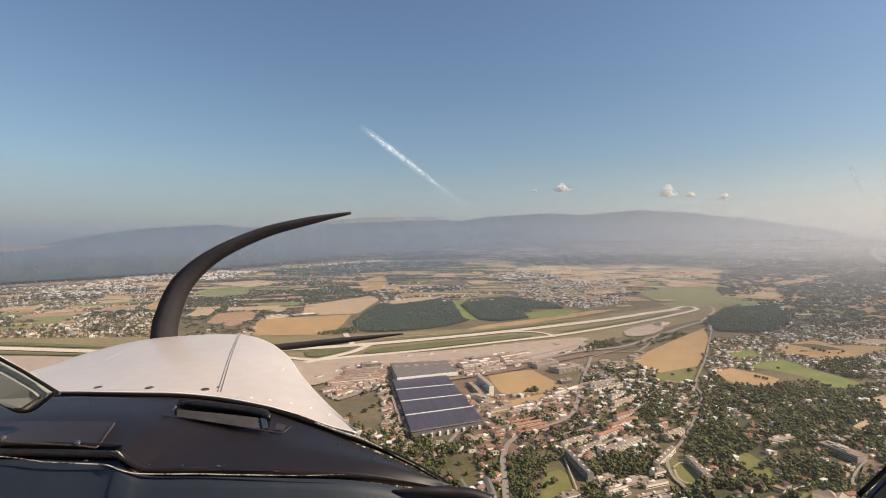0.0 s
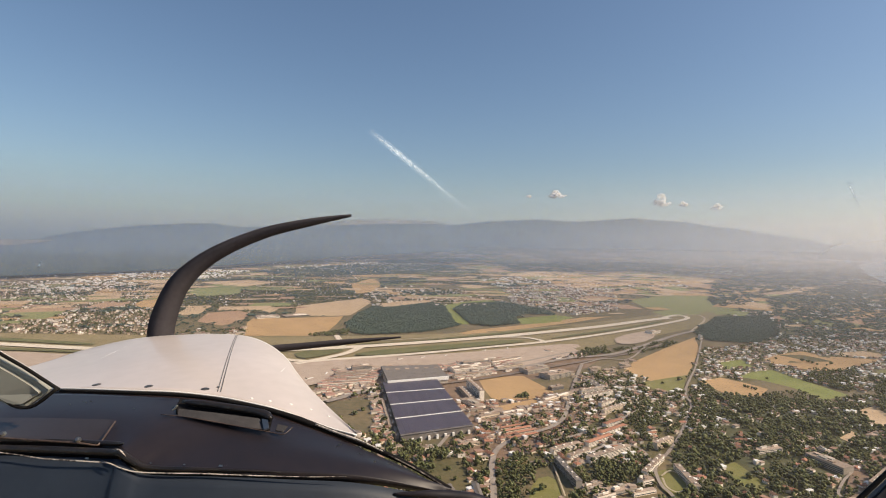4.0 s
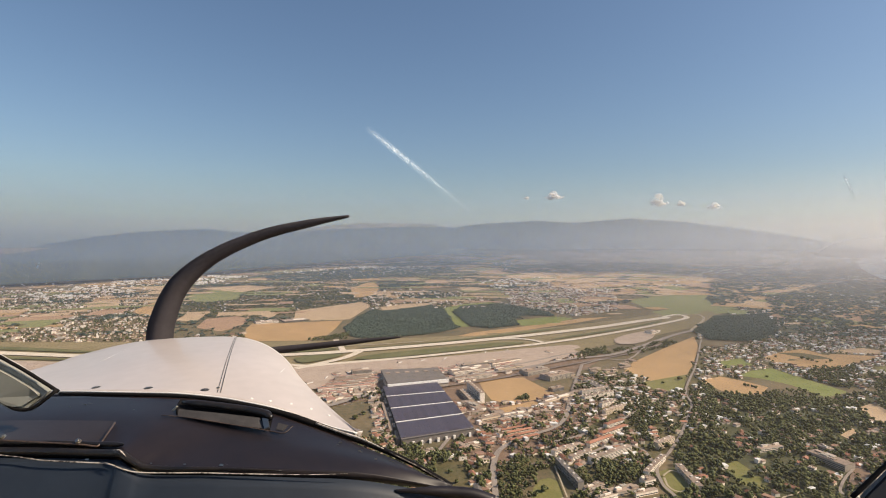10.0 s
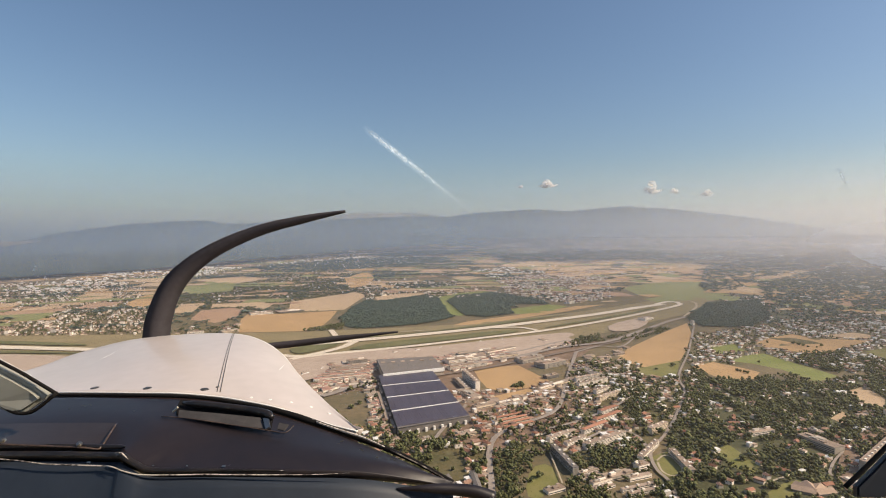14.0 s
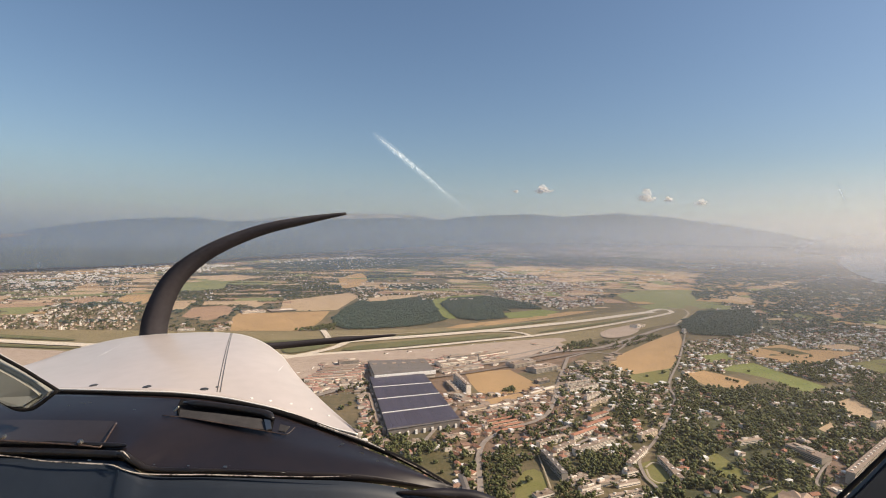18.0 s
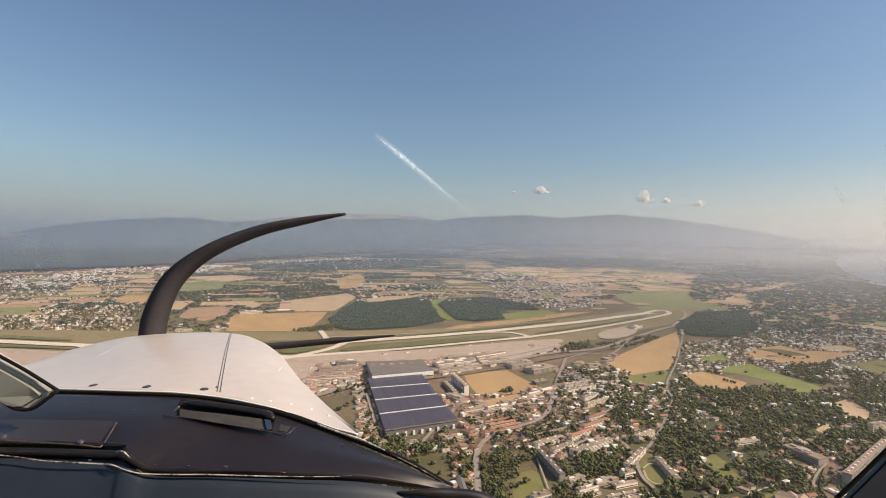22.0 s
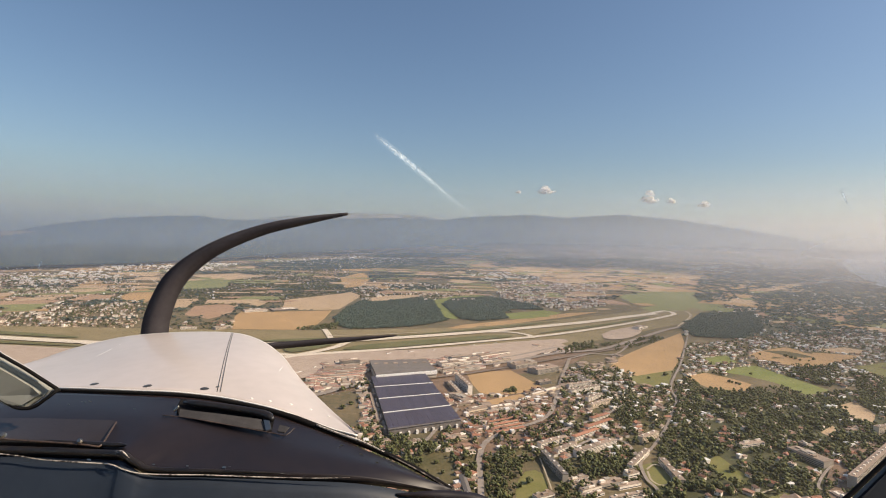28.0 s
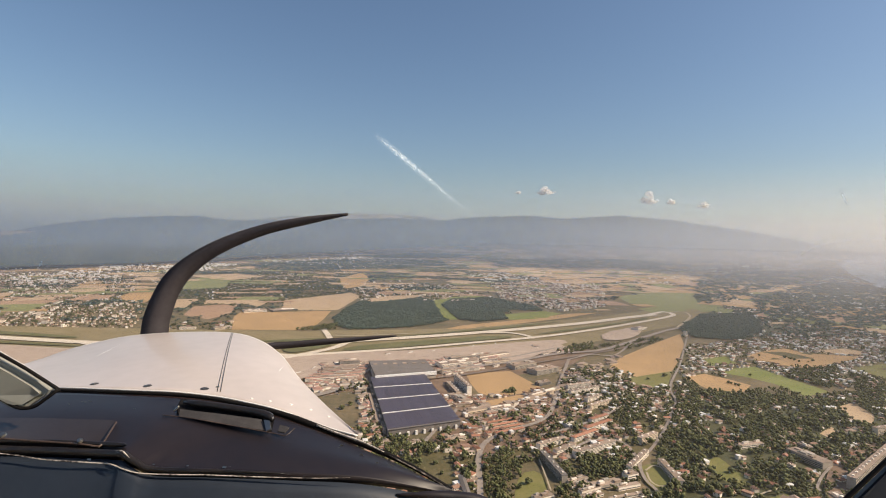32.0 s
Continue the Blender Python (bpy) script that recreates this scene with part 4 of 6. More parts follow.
def exhibition_halls():
    """The great hall with its solar roof in four bays, and the grey hall behind it."""
    corners = [(-218, 1640), (-51, 1693), (52, 1274), (-116, 1194)]
    (ax, ay), (bx, by), (cx, cy), (dx, dy) = corners
    h = 18.0
    ob = tagged(new("exhibition_hall"), "huge exhibition hall with dark blue solar roof bays", "hall")
    KEEP_OUT.append([(ax - 12, ay + 5), (bx + 8, by + 5), (cx + 14, cy - 20), (dx - 12, dy - 20)])

    def at(u, v, z):
        """A place in the hall: u across, v from the far end to the near one."""
        far, near = (ax + (bx - ax) * u, ay + (by - ay) * u), (dx + (cx - dx) * u, dy + (cy - dy) * u)
        return (far[0] + (near[0] - far[0]) * v, far[1] + (near[1] - far[1]) * v, z)

    def block(u0, u1, v0, v1, z0, z1):
        bm = bmesh.new()
        v = [bm.verts.new(at(u, w, z)) for z in (z0, z1) for u, w in ((u0, v1), (u1, v1), (u1, v0), (u0, v0))]
        for q in ((3, 2, 1, 0), (4, 5, 6, 7), (0, 1, 5, 4), (1, 2, 6, 5), (2, 3, 7, 6), (3, 0, 4, 7)):
            bm.faces.new([v[i] for i in q])
        return bm
    part("wall", block(0, 1, 0, 1, -1, h), M["grey_roof"], ob, "dark hall wall")
    part("roof", block(-.005, 1.005, -.005, 1.005, h, h + .6), M["grey_roof"], ob)
    bays = 4
    for i in range(bays):
        v0, v1 = i / bays + (.012 if i else .004), (i + 1) / bays - .012
        for j in range(14):
            part("solar_panel", block(j / 14 + .001, (j + 1) / 14 - .0005, v0, v1, h + .6, h + 1.3), M["solar"], ob)
        if i:
            part("roof_ridge", block(0.0, 1.0, i / bays - .0045, i / bays + .0045, h + .6, h + 1.7), M["metal"], ob, "white metal roof ridge")
    for j in range(9):
        part("entrance_frame", block(j / 9 + .03, j / 9 + .06, 1.0, 1.012, 0, h * .5), M["metal"], ob, "white door frame")
    for j in range(10):
        part("stair_tower", block(-.045, -.01, j / 10 + .02, j / 10 + .06 + .02 * (j % 3), -1, h * .6 + 2 * (j % 2)), M["flat_roof"], ob)
    part("side_canopy", block(1.01, 1.05, .05, .95, 0, 7), M["flat_roof"], ob)
    part("side_canopy", block(-.10, -.05, .3, .8, 0, 9), M["flat_roof"], ob)

    (ax, ay), (bx, by), (cx, cy), (dx, dy) = [(-251, 1832), (-54, 1872), (-15, 1713), (-201, 1634)]
    KEEP_OUT.append([(ax, ay), (bx, by), (cx, cy), (dx, dy)])
    ob = tagged(new("exhibition_hall"), "wide hall with flat grey roof and white fascia", "hall")
    part("wall", block(0, 1, 0, 1, -1, 17), M["facade"], ob)
    part("roof", block(.0, 1.0, 0, .98, 17, 24), M["grey_roof"], ob)
    part("fascia", block(-.01, 1.01, .98, 1.02, 14, 24.5), M["metal"], ob, "broad white fascia")
    for j in range(6):
        part("roof_light", block(j / 6 + .05, j / 6 + .12, .2, .3, 24, 25), M["flat_roof"], ob)


exhibition_halls()

# airport terminal and its piers
for k in range(7):
    put_flat([(-423, 1640), (-264, 1699)] if k == 0 else [(p[0] + 6 * k, p[1] + 26 * k) for p in [(-423, 1640), (-264, 1699)]], 15, 9 + (k % 2) * 2, "long terminal wing with faded red roof", wall="white", roof="pink_roof", holes=4, name="terminal_wing", category="terminal")
put_flat([(-394, 1749), (-288, 1793)], 40, 14, "grey flat terminal building by the apron", wall="facade", name="terminal", category="terminal")
put_flat([(-357, 1848), (-291, 1872)], 30, 18, "brown and grey airport building", wall="facade", name="terminal", category="terminal")
put_flat([(-8, 1872), (128, 1950)], 45, 13, "airport building with many roof boxes", wall="white", holes=5, name="terminal", category="terminal")
put_flat([(2, 1778), (131, 1848)], 22, 11, "long white airport building", wall="white", holes=3, name="terminal", category="terminal")
put_flat([(34, 1977), (168, 2054)], 20, 12, "violet-grey roofed airport hall", wall="facade", name="terminal", category="terminal")
put_flat([(143, 2015), (263, 2105)], 24, 10, "pale cargo shed near the apron", wall="white", name="cargo_shed", category="shed")
put_flat([(158, 1923), (259, 1986)], 18, 9, "pale cargo shed near the motorway", wall="cream", name="cargo_shed", category="shed")
put_flat([(1019, 2779), (1085, 2834)], 40, 14, "white hangar at the airfield end", wall="white", holes=0, name="hangar", category="hangar")
put_flat([(-1149, 3036), (-1040, 3102)], 60, 10, "white greenhouse halls beside a field", wall="white", name="shed", category="shed")
put_flat([(-1021, 3125), (-899, 3219)], 90, 4, "dark flat greenhouse roof", wall="grey_roof", holes=0, name="shed", category="shed")
put_flat([(-1068, 2458), (-1012, 2516)], 40, 9, "airport shed behind the runway", wall="cream", name="shed", category="shed")
put_flat([(-1220, 2444), (-1154, 2472)], 30, 9, "airport shed behind the runway", wall="white", name="shed", category="shed")

# towers and offices by the golden field
put_slab([(50, 1666), (86, 1533)], 14, 10, "tall white slab tower beside a wheat field", wall="white", name="tower_block", category="tower")
put_slab([(28, 1640), (56, 1533)], 18, 4, "white office block below a tower", wall="cream")
put_flat([(35, 1533), (80, 1459)], 30, 8, "pale low building with courtyards", wall="white")
put_flat([(250, 1872), (337, 1941)], 45, 14, "curved brown office complex", wall="facade", holes=4)
put_flat([(314, 1808), (400, 1872)], 50, 16, "grey office complex with rounded wings", wall="facade", holes=4)
put_flat([(307, 1666), (349, 1693)], 20, 10, "dark grey office cube", wall="grey_roof", holes=1)
put_flat([(258, 1533), (382, 1640)], 22, 7, "pale workshop sheds beside a road", wall="cream", holes=4, name="shed", category="shed")
put_flat([(131, 1405), (199, 1439)], 26, 8, "row of pale flat-roofed depots", wall="white", holes=3, name="shed", category="shed")
put_flat([(69, 1382), (129, 1420)], 24, 7, "pale depot with roof boxes", wall="cream", holes=4, name="shed", category="shed")
for k in range(4):
    put_slab([(p[0] + k * 5, p[1] - 22 * k) for p in [(118, 1297), (190, 1338)]], 10, 2, "terrace of houses with orange tiled roofs", wall="cream", roof="tile", pitched=True, name="terraced_houses", category="terrace")
put_slab([(449, 1778), (484, 1673)], 34, 3, "long depot with dark grey roof", wall="facade", roof="grey_roof", name="depot", category="depot")
put_slab([(393, 1627), (484, 1673)], 13, 5, "white apartment row with balconies", wall="white")
put_slab([(386, 1567), (490, 1634)], 13, 5, "white apartment row with balconies", wall="white")
put_slab([(420, 1506), (472, 1550)], 12, 4, "white apartment row with flat roof", wall="white")
put_slab([(410, 1439), (483, 1500)], 12, 4, "pale apartment row with flat roof", wall="cream")
put_slab([(383, 1330), (439, 1373)], 13, 4, "apartment row with orange tiled roof", wall="white", roof="tile", pitched=True)
put_slab([(353, 1266), (434, 1330)], 13, 4, "apartment row with orange tiled roof", wall="white", roof="tile", pitched=True)
put_slab([(307, 1201), (378, 1258)], 12, 4, "apartment row with orange tiled roof", wall="white", roof="tile", pitched=True)
put_slab([(220, 1155), (280, 1197)], 13, 4, "white flat apartment row", wall="white")
put_slab([(251, 1124), (299, 1161)], 12, 4, "white flat apartment row", wall="white")
put_slab([(221, 1109), (242, 995)], 12, 5, "long dark grey apartment slab with white end wall", wall="facade", roof="grey_roof")
put_slab([(289, 1112), (343, 1148)], 13, 5, "white bent apartment row", wall="white")
put_slab([(341, 1148), (395, 1184)], 13, 5, "white bent apartment row", wall="white")
put_slab([(460, 1201), (514, 1243)], 13, 5, "cream apartment tower among trees", wall="cream")
put_slab([(384, 1053), (453, 1142)], 11, 4, "white apartment block by a curved road", wall="white")
put_flat([(291, 977), (345, 1000)], 20, 7, "grey school complex with flat roofs", wall="facade", holes=4, name="school", category="school")
put_flat([(334, 972), (381, 991)], 10, 7, "pale flat-roofed school wing", wall="white", holes=2, name="school", category="school")
put_flat([(365, 1020), (390, 1032)], 16, 10, "white block with flat roof", wall="white", holes=2)
for k in range(4):
    put_flat([(p[0] + 6 * k - (k % 2) * 8, p[1] - 21 * k) for p in [(248, 995), (289, 1017)]], 11 + 3 * (k % 2), 5 + k % 3, "low pale block with stepped flat roofs", wall="white", holes=3 + k % 2, name="low_block", category="building")
for k in range(2):
    put_slab([(p[0] + 4 * k, p[1] - 17 * k) for p in [(307, 929), (375, 955)]], 7, 2, "terrace of low white houses with flat roofs", wall="white", name="terraced_houses", category="terrace")
put_slab([(465, 1094), (462, 991)], 13, 4, "pale office block with rows of windows", wall="white")
put_flat([(683, 1194), (747, 1215)], 16, 8, "white villa with flat terraces", wall="white", holes=2, name="villa", category="villa")
put_flat([(787, 1171), (814, 1094)], 30, 14, "grey office block with roof plant", wall="facade", holes=5)
put_flat([(834, 1215), (843, 1187)], 14, 10, "grey wing of an office block", wall="facade", holes=2)
put_flat([(734, 1100), (741, 1089)], 10, 8, "white cube villa among trees", wall="white", holes=0, name="villa", category="villa")
put_slab([(786, 995), (1012, 1174)], 15, 9, "long tall office slab with a gridded grey facade", wall="facade", name="office_slab", category="office")
put_slab([(1071, 1289), (1117, 1305)], 14, 8, "cream tower end of an office complex", wall="cream")
put_slab([(803, 968), (783, 905)], 14, 3, "white low wing of an office complex", wall="white")
put_flat([(740, 979), (746, 921)], 24, 6, "flat terrace of an office complex", wall="facade", holes=3)
put_flat([(875, 1061), (863, 986)], 10, 5, "long white flat-roofed gallery", wall="white", holes=0)
put_slab([(-6, 986), (6, 950)], 12, 2, "small grey hall with a white gable end", wall="white", roof="grey_roof", pitched=True, name="small_hall", category="hall")
put_slab([(45, 995), (54, 921)], 12, 3, "long house with dark roof and white gable", wall="white", roof="grey_roof", pitched=True)
put_flat([(172, 925), (206, 942)], 16, 6, "pale pavilion in a park", wall="white", holes=1, name="pavilion", category="pavilion")
put_flat([(-62, 1161), (-43, 1174)], 14, 5, "white pavilion among trees", wall="white", holes=1, name="pavilion", category="pavilion")
put_flat([(21, 1187), (60, 1204)], 20, 8, "low pale building by a street", wall="cream", holes=2)
put_flat([(-201, 1289), (-172, 1301)], 10, 5, "pale footbridge building beside the hall", wall="white", holes=1, name="pavilion", category="pavilion")


def star_roof():
    """A hall with folded, ray-like roof sections."""
    ob = tagged(new("conference_hall"), "low hall with folded wood-coloured roof", "hall")
    for i in range(5):
        bm = bmesh.new()
        a = radians(20 + i * 34)
        gable(bm, 36, 19, 4.5, 5.5)
        bmesh.ops.translate(bm, verts=bm.verts, vec=(17, 0, 0))
        bmesh.ops.rotate(bm, verts=bm.verts, cent=(0, 0, 0), matrix=Matrix.Rotation(a, 3, "Z"))
        part("roof", bm, M["wood_roof"], ob)
        bm = box(bmesh.new(), 0, 33, -8, 8, -1, 4.6)
        bmesh.ops.rotate(bm, verts=bm.verts, cent=(0, 0, 0), matrix=Matrix.Rotation(a, 3, "Z"))
        part("wall", bm, M["facade"], ob)
    x, y = 644, 921
    stand(ob, x, y, -10)
    KEEP_OUT.append([(x - 38, y - 20), (x + 38, y - 20), (x + 38, y + 40), (x - 38, y + 40)])


star_roof()


def airliner(label):
    ob = tagged(new("airliner"), label, "aircraft", "parked airliners")
    bm = bmesh.new()
    bmesh.ops.create_cone(bm, cap_ends=True, segments=12, radius1=1.9, radius2=1.9, depth=30, matrix=pose(0, 0, 3.6, 0, 90, 0))
    for v in bm.verts:
        if v.co.x < -14:
            v.co.y *= .3
            v.co.z = 4.4 + (v.co.z - 3.6) * .3
    part("fuselage", bm, M["metal"], ob)
    for side in (-1, 1):
        bm = bmesh.new()
        f = [bm.verts.new(p) for p in ((3, 0, 3), (-3, 0, 3), (-7, side * 17, 3.8), (-5, side * 17, 3.8))]
        bm.faces.new(f)
        bmesh.ops.solidify(bm, geom=bm.faces[:], thickness=.5)
        part("wing", bm, M["metal"], ob)
        bm = bmesh.new()
        bmesh.ops.create_cone(bm, cap_ends=True, segments=8, radius1=1.1, radius2=.9, depth=4, matrix=pose(1, side * 5.5, 1.9, 0, 90, 0))
        part("engine", bm, M["facade"], ob)
    bm = bmesh.new()
    bm.faces.new([bm.verts.new(p) for p in ((-10, 0, 5), (-15, 0, 5), (-17, 0, 11.5), (-14.5, 0, 11.5))])
    bmesh.ops.solidify(bm, geom=bm.faces[:], thickness=.4)
    part("tail_fin", bm, M["solar"], ob, "blue tail fin")
    return ob


jet = airliner("white parked airliner on a concrete apron")
jets = [(-206, 2034), (-121, 2074), (-32, 2115), (-433, 1793), (-371, 1872), (135, 2238), (237, 2298), (-471, 1720), (-634, 1872)]
stand(jet, *jets[0], 60)
for i, (x, y) in enumerate(jets[1:]):
    copy_thing(jet, place(x, y, 55 + 17 * (i % 3)))


# ---- trees ----
def clump(rng, n, sub, flat=1.0):
    """A crown of many small rough clumps, as arrays, in a unit of height 1 over the trunk."""
    bm = bmesh.new()
    for i in range(n):
        a, r, z = rng.uniform(0, 6.28), 0.36 * math.sqrt(rng.random()), rng.uniform(.28, .82)
        r *= 1.15 - abs(z - .5) * 1.1
        s = rng.uniform(.14, .24) * (1.15 - .5 * z)
        g = bmesh.ops.create_icosphere(bm, subdivisions=sub, radius=s, matrix=pose(r * math.cos(a), r * math.sin(a), z * flat, rng.uniform(0, 90), rng.uniform(0, 90), 0))
        for v in g["verts"]:
            v.co += Vector((rng.uniform(-1, 1), rng.uniform(-1, 1), rng.uniform(-1, 1))) * s * .28
    bmesh.ops.triangulate(bm, faces=bm.faces[:])
    bm.verts.index_update()
    v = np.array([tuple(x.co) for x in bm.verts])
    f = np.array([[x.index for x in q.verts] for q in bm.faces])
    bm.free()
    return v, f


CROWNS = [clump(random.Random(i), 6, 1) for i in range(5)]
FINE = [clump(random.Random(20 + i), 26, 1) for i in range(4)]


def tree(i, label):
    """A broad tree: tapered trunk with limbs, crown of small clumps."""
    ob = tagged(new("tree"), label, "tree", "park trees")
    rng = random.Random(i)
    bm = bmesh.new()
    bmesh.ops.create_cone(bm, segments=7, radius1=.035, radius2=.015, depth=.6, matrix=pose(0, 0, .28))
    for k in range(4):
        bmesh.ops.create_cone(bm, segments=5, radius1=.014, radius2=.004, depth=.4, matrix=pose(.0, .0, .35) @ pose(0, 0, 0, rng.uniform(25, 50), 0, k * 90 + rng.uniform(-20, 20)) @ pose(0, 0, .18))
    part("trunk", bm, M["bark"], ob)
    v, f = FINE[i]
    me = big_mesh("crown", v, f, [M["leaf"]])
    c = new("crown", me)
    c.parent = ob
    return ob


def blocked(x, y, since=0):
    r = np.zeros(len(x), bool)
    for p in KEEP_OUT[since:]:
        a = np.array(p)
        near = (x >= a[:, 0].min()) & (x <= a[:, 0].max()) & (y >= a[:, 1].min()) & (y <= a[:, 1].max())
        idx = np.nonzero(near & ~r)[0]
        if len(idx):
            r[idx] = inside(x[idx], y[idx], p)
    return r


def spread(poly, per_ha, rng, clear=True, cap=6000):
    """Chance places inside a polygon of the map, so many to the hectare."""
    a = np.array(poly, float)
    lo, hi = a.min(0), a.max(0)
    n = int(min(cap * 4, np.prod(hi - lo) / 1e4 * per_ha))
    p = rng.uniform(lo, hi, (n, 2))
    p = p[inside(p[:, 0], p[:, 1], list(map(tuple, poly)))]
    if clear and len(p):
        p = p[~blocked(p[:, 0], p[:, 1])]
    return p[:cap]


def stuff(name, items, templates, mats, label, category, smooth=False):
    """Many alike small forms in one mesh. items: x, y, height, width, turn."""
    vs, fs, ix, base = [], [], [], 0
    rng = np.random.default_rng(5)
    pick = rng.integers(0, len(templates), len(items))
    for t, tpl in enumerate(templates):
        v, f = tpl[0], tpl[1]
        it = items[pick == t]
        if not len(it):
            continue
        c, s = np.cos(it[:, 4])[:, None], np.sin(it[:, 4])[:, None]
        w, h = it[:, 3][:, None], it[:, 2][:, None]
        dep = it[:, 5][:, None] if it.shape[1] > 5 else w
        lx, ly, lz = v[None, :, 0] * w, v[None, :, 1] * dep, v[None, :, 2] * h
        k = drawn(np.hypot(it[:, 0], it[:, 1]))[:, None]
        o = land(it[:, 0], it[:, 1], 0.0)
        X = o[:, 0:1] + k * (lx * c - ly * s)
        Y = o[:, 1:2] + k * (lx * s + ly * c)
        Z = o[:, 2:3] + k * lz
        vv = np.stack([X, Y, Z], -1).reshape(-1, 3)
        ff = (f[None] + (np.arange(len(it)) * len(v))[:, None, None]).reshape(-1, 3) + base
        vs.append(vv), fs.append(ff)
        if len(tpl) > 2:
            ix.append(np.tile(tpl[2], len(it)))
        base += len(vv)
    me = big_mesh(name, np.concatenate(vs), np.concatenate(fs), mats, np.concatenate(ix) if ix else None, smooth or not ix)
    return tagged(new(name, me), label, category, "", "stuff")


def house_forms():
    """Plain little houses for the distance: walls, then roof."""
    out = []
    for flat in (0, 0, 0, 1):
        bm = box(bmesh.new(), -.5, .5, -.5, .5, 0, .62 if not flat else .96)
        nb = 12
        if flat:
            box(bm, -.52, .52, -.52, .52, .96, 1.0)
        else:
            gable(bm, 1, 1, .62, .38, .06)
        bmesh.ops.triangulate(bm, faces=bm.faces[:])
        bm.verts.index_update(), bm.faces.index_update()
        v = np.array([tuple(x.co) for x in bm.verts])
        f = np.array([[x.index for x in q.verts] for q in bm.faces])
        idx = np.array([0 if max(v[q][:, 2]) <= (.62 if not flat else .96) + 1e-6 and min(q) < 8 and max(q) < 8 else 1 for q in f])
        bm.free()
        out.append((v, f, idx))
    return out


HOUSES = house_forms()
rng = np.random.default_rng(3)


def tree_items(p, lo, hi, wide=1.0):
    n = len(p)
    h = rng.uniform(lo, hi, n) * rng.uniform(.75, 1.1, n)
    return np.column_stack([p, h, h * rng.uniform(.8, 1.25, n) * wide, rng.uniform(0, 6.28, n)])


def house_items(p, size=1.0, tall=1.0, turn=0.4):
    n = len(p)
    w = rng.uniform(9, 17, n) * size
    return np.column_stack([p, rng.uniform(6.5, 9.5, n) * tall, w, turn + rng.choice([0, 1.57], n) + rng.normal(0, .15, n), w * rng.uniform(.55, .8, n)])


for spot in (WOOD_A, WOOD_B, WOOD_C):
    sheet("forest_floor", spot, M["woodfloor"], "dark floor of a dense wood", "forest floor", clear=False)

# houses near by: things of their own
PROTO = [house(12, 9, 6, 3, "white", "tile", gable, "white house with clay tiled roof among trees"), house(14, 10, 5.5, 3.2, "cream", "brown_tile", hip, "cream house with brown hipped roof"),
         house(10, 9, 6, 2.8, "white", "brown_tile", gable, "white house with brown tiled roof"), house(18, 10, 6, 3, "cream", "tile", gable, "long cream house with clay tiled roof"),
         house(13, 12, 6.5, 2.5, "white", "tile", hip, "square white villa with clay hipped roof"), house(16, 11, 4, 2.4, "white", "flat_roof", hip, "low white bungalow with pale roof")]
spots = np.concatenate([spread(SUBURB, 18, rng), spread(BUSINESS, 16, rng), spread(LOWER, 11, rng), spread(PARK, 7.0, rng)])
order = np.argsort(np.hypot(spots[:, 0], spots[:, 1]))
spots = spots[order]
near_spots, rest = spots[::2][:290], np.concatenate([spots[1::2][:290], spots[580:]])
for i, (x, y) in enumerate(near_spots):
    k = i % len(PROTO)
    m = place(x, y, float(rng.choice([15, 105, 40, 130]) + rng.normal(0, 6)), float(rng.uniform(.85, 1.2)))
    if i < len(PROTO):
        PROTO[k].matrix_basis = m
    else:
        o = copy_thing(PROTO[k], m)
        o.scale = m.to_scale()
for x, y in near_spots:
    KEEP_OUT.append([(x - 8, y - 8), (x + 8, y - 8), (x + 8, y + 8), (x - 8, y + 8)])

# houses farther off
homes = np.concatenate([house_items(rest), house_items(spread(GARDENS, 12.0, rng)), house_items(spread(FRINGE, 2.2, rng, cap=2600), 1.15, 1.35)])
for spot in (WOOD_A, WOOD_B, WOOD_C):
    homes = homes[~inside(homes[:, 0], homes[:, 1], spot)]
stuff("suburb_houses", homes[2::3], HOUSES, [M["white"], M["metal"]], "many small houses with bright roofs", "houses")
stuff("suburb_houses", homes[::3], HOUSES[:3], [M["white"], M["brown_tile"]], "many white houses with brown tiled roofs", "houses")
stuff("suburb_houses", homes[1::3], HOUSES, [M["white"], M["flat_roof"]], "many pale houses of a leafy suburb", "houses")
homes = np.concatenate([house_items(spread(p, n, rng, cap=4200), s, t) for p, n, s, t in TOWNS])
stuff("town_houses", homes[::6], HOUSES, [M["white"], M["metal"]], "bright white houses of far towns", "houses")
stuff("town_houses", np.concatenate([homes[2::6], homes[4::6]]), HOUSES, [M["cream"], M["flat_roof"]], "pale houses and blocks of far towns", "houses")
stuff("town_houses", homes[1::2], HOUSES[:3], [M["cream"], M["brown_tile"]], "pale houses with brown roofs in far towns", "houses")
stuff("town_blocks", np.concatenate([house_items(spread(p, m, rng, cap=700), 1.7, 1.7) for (p, n, s, t), m in zip(TOWNS[:3], (0.7, 1.4, 3.4))]), [HOUSES[3]], [M["white"], M["flat_roof"]], "pale apartment blocks of far towns", "apartment blocks")
stuff("village_houses", house_items(spread([(-5405, 4872), (-5595, 8942), (-3020, 15330), (4136, 17884), (10933, 15330), (5519, 7398), (2814, 6309), (1739, 5876), (448, 5499), (-962, 4872), (-2818, 3346)], 0.30, rng, cap=5200), 1.3, 1.0), HOUSES, [M["white"], M["flat_roof"]], "scattered far houses on the plain", "houses")

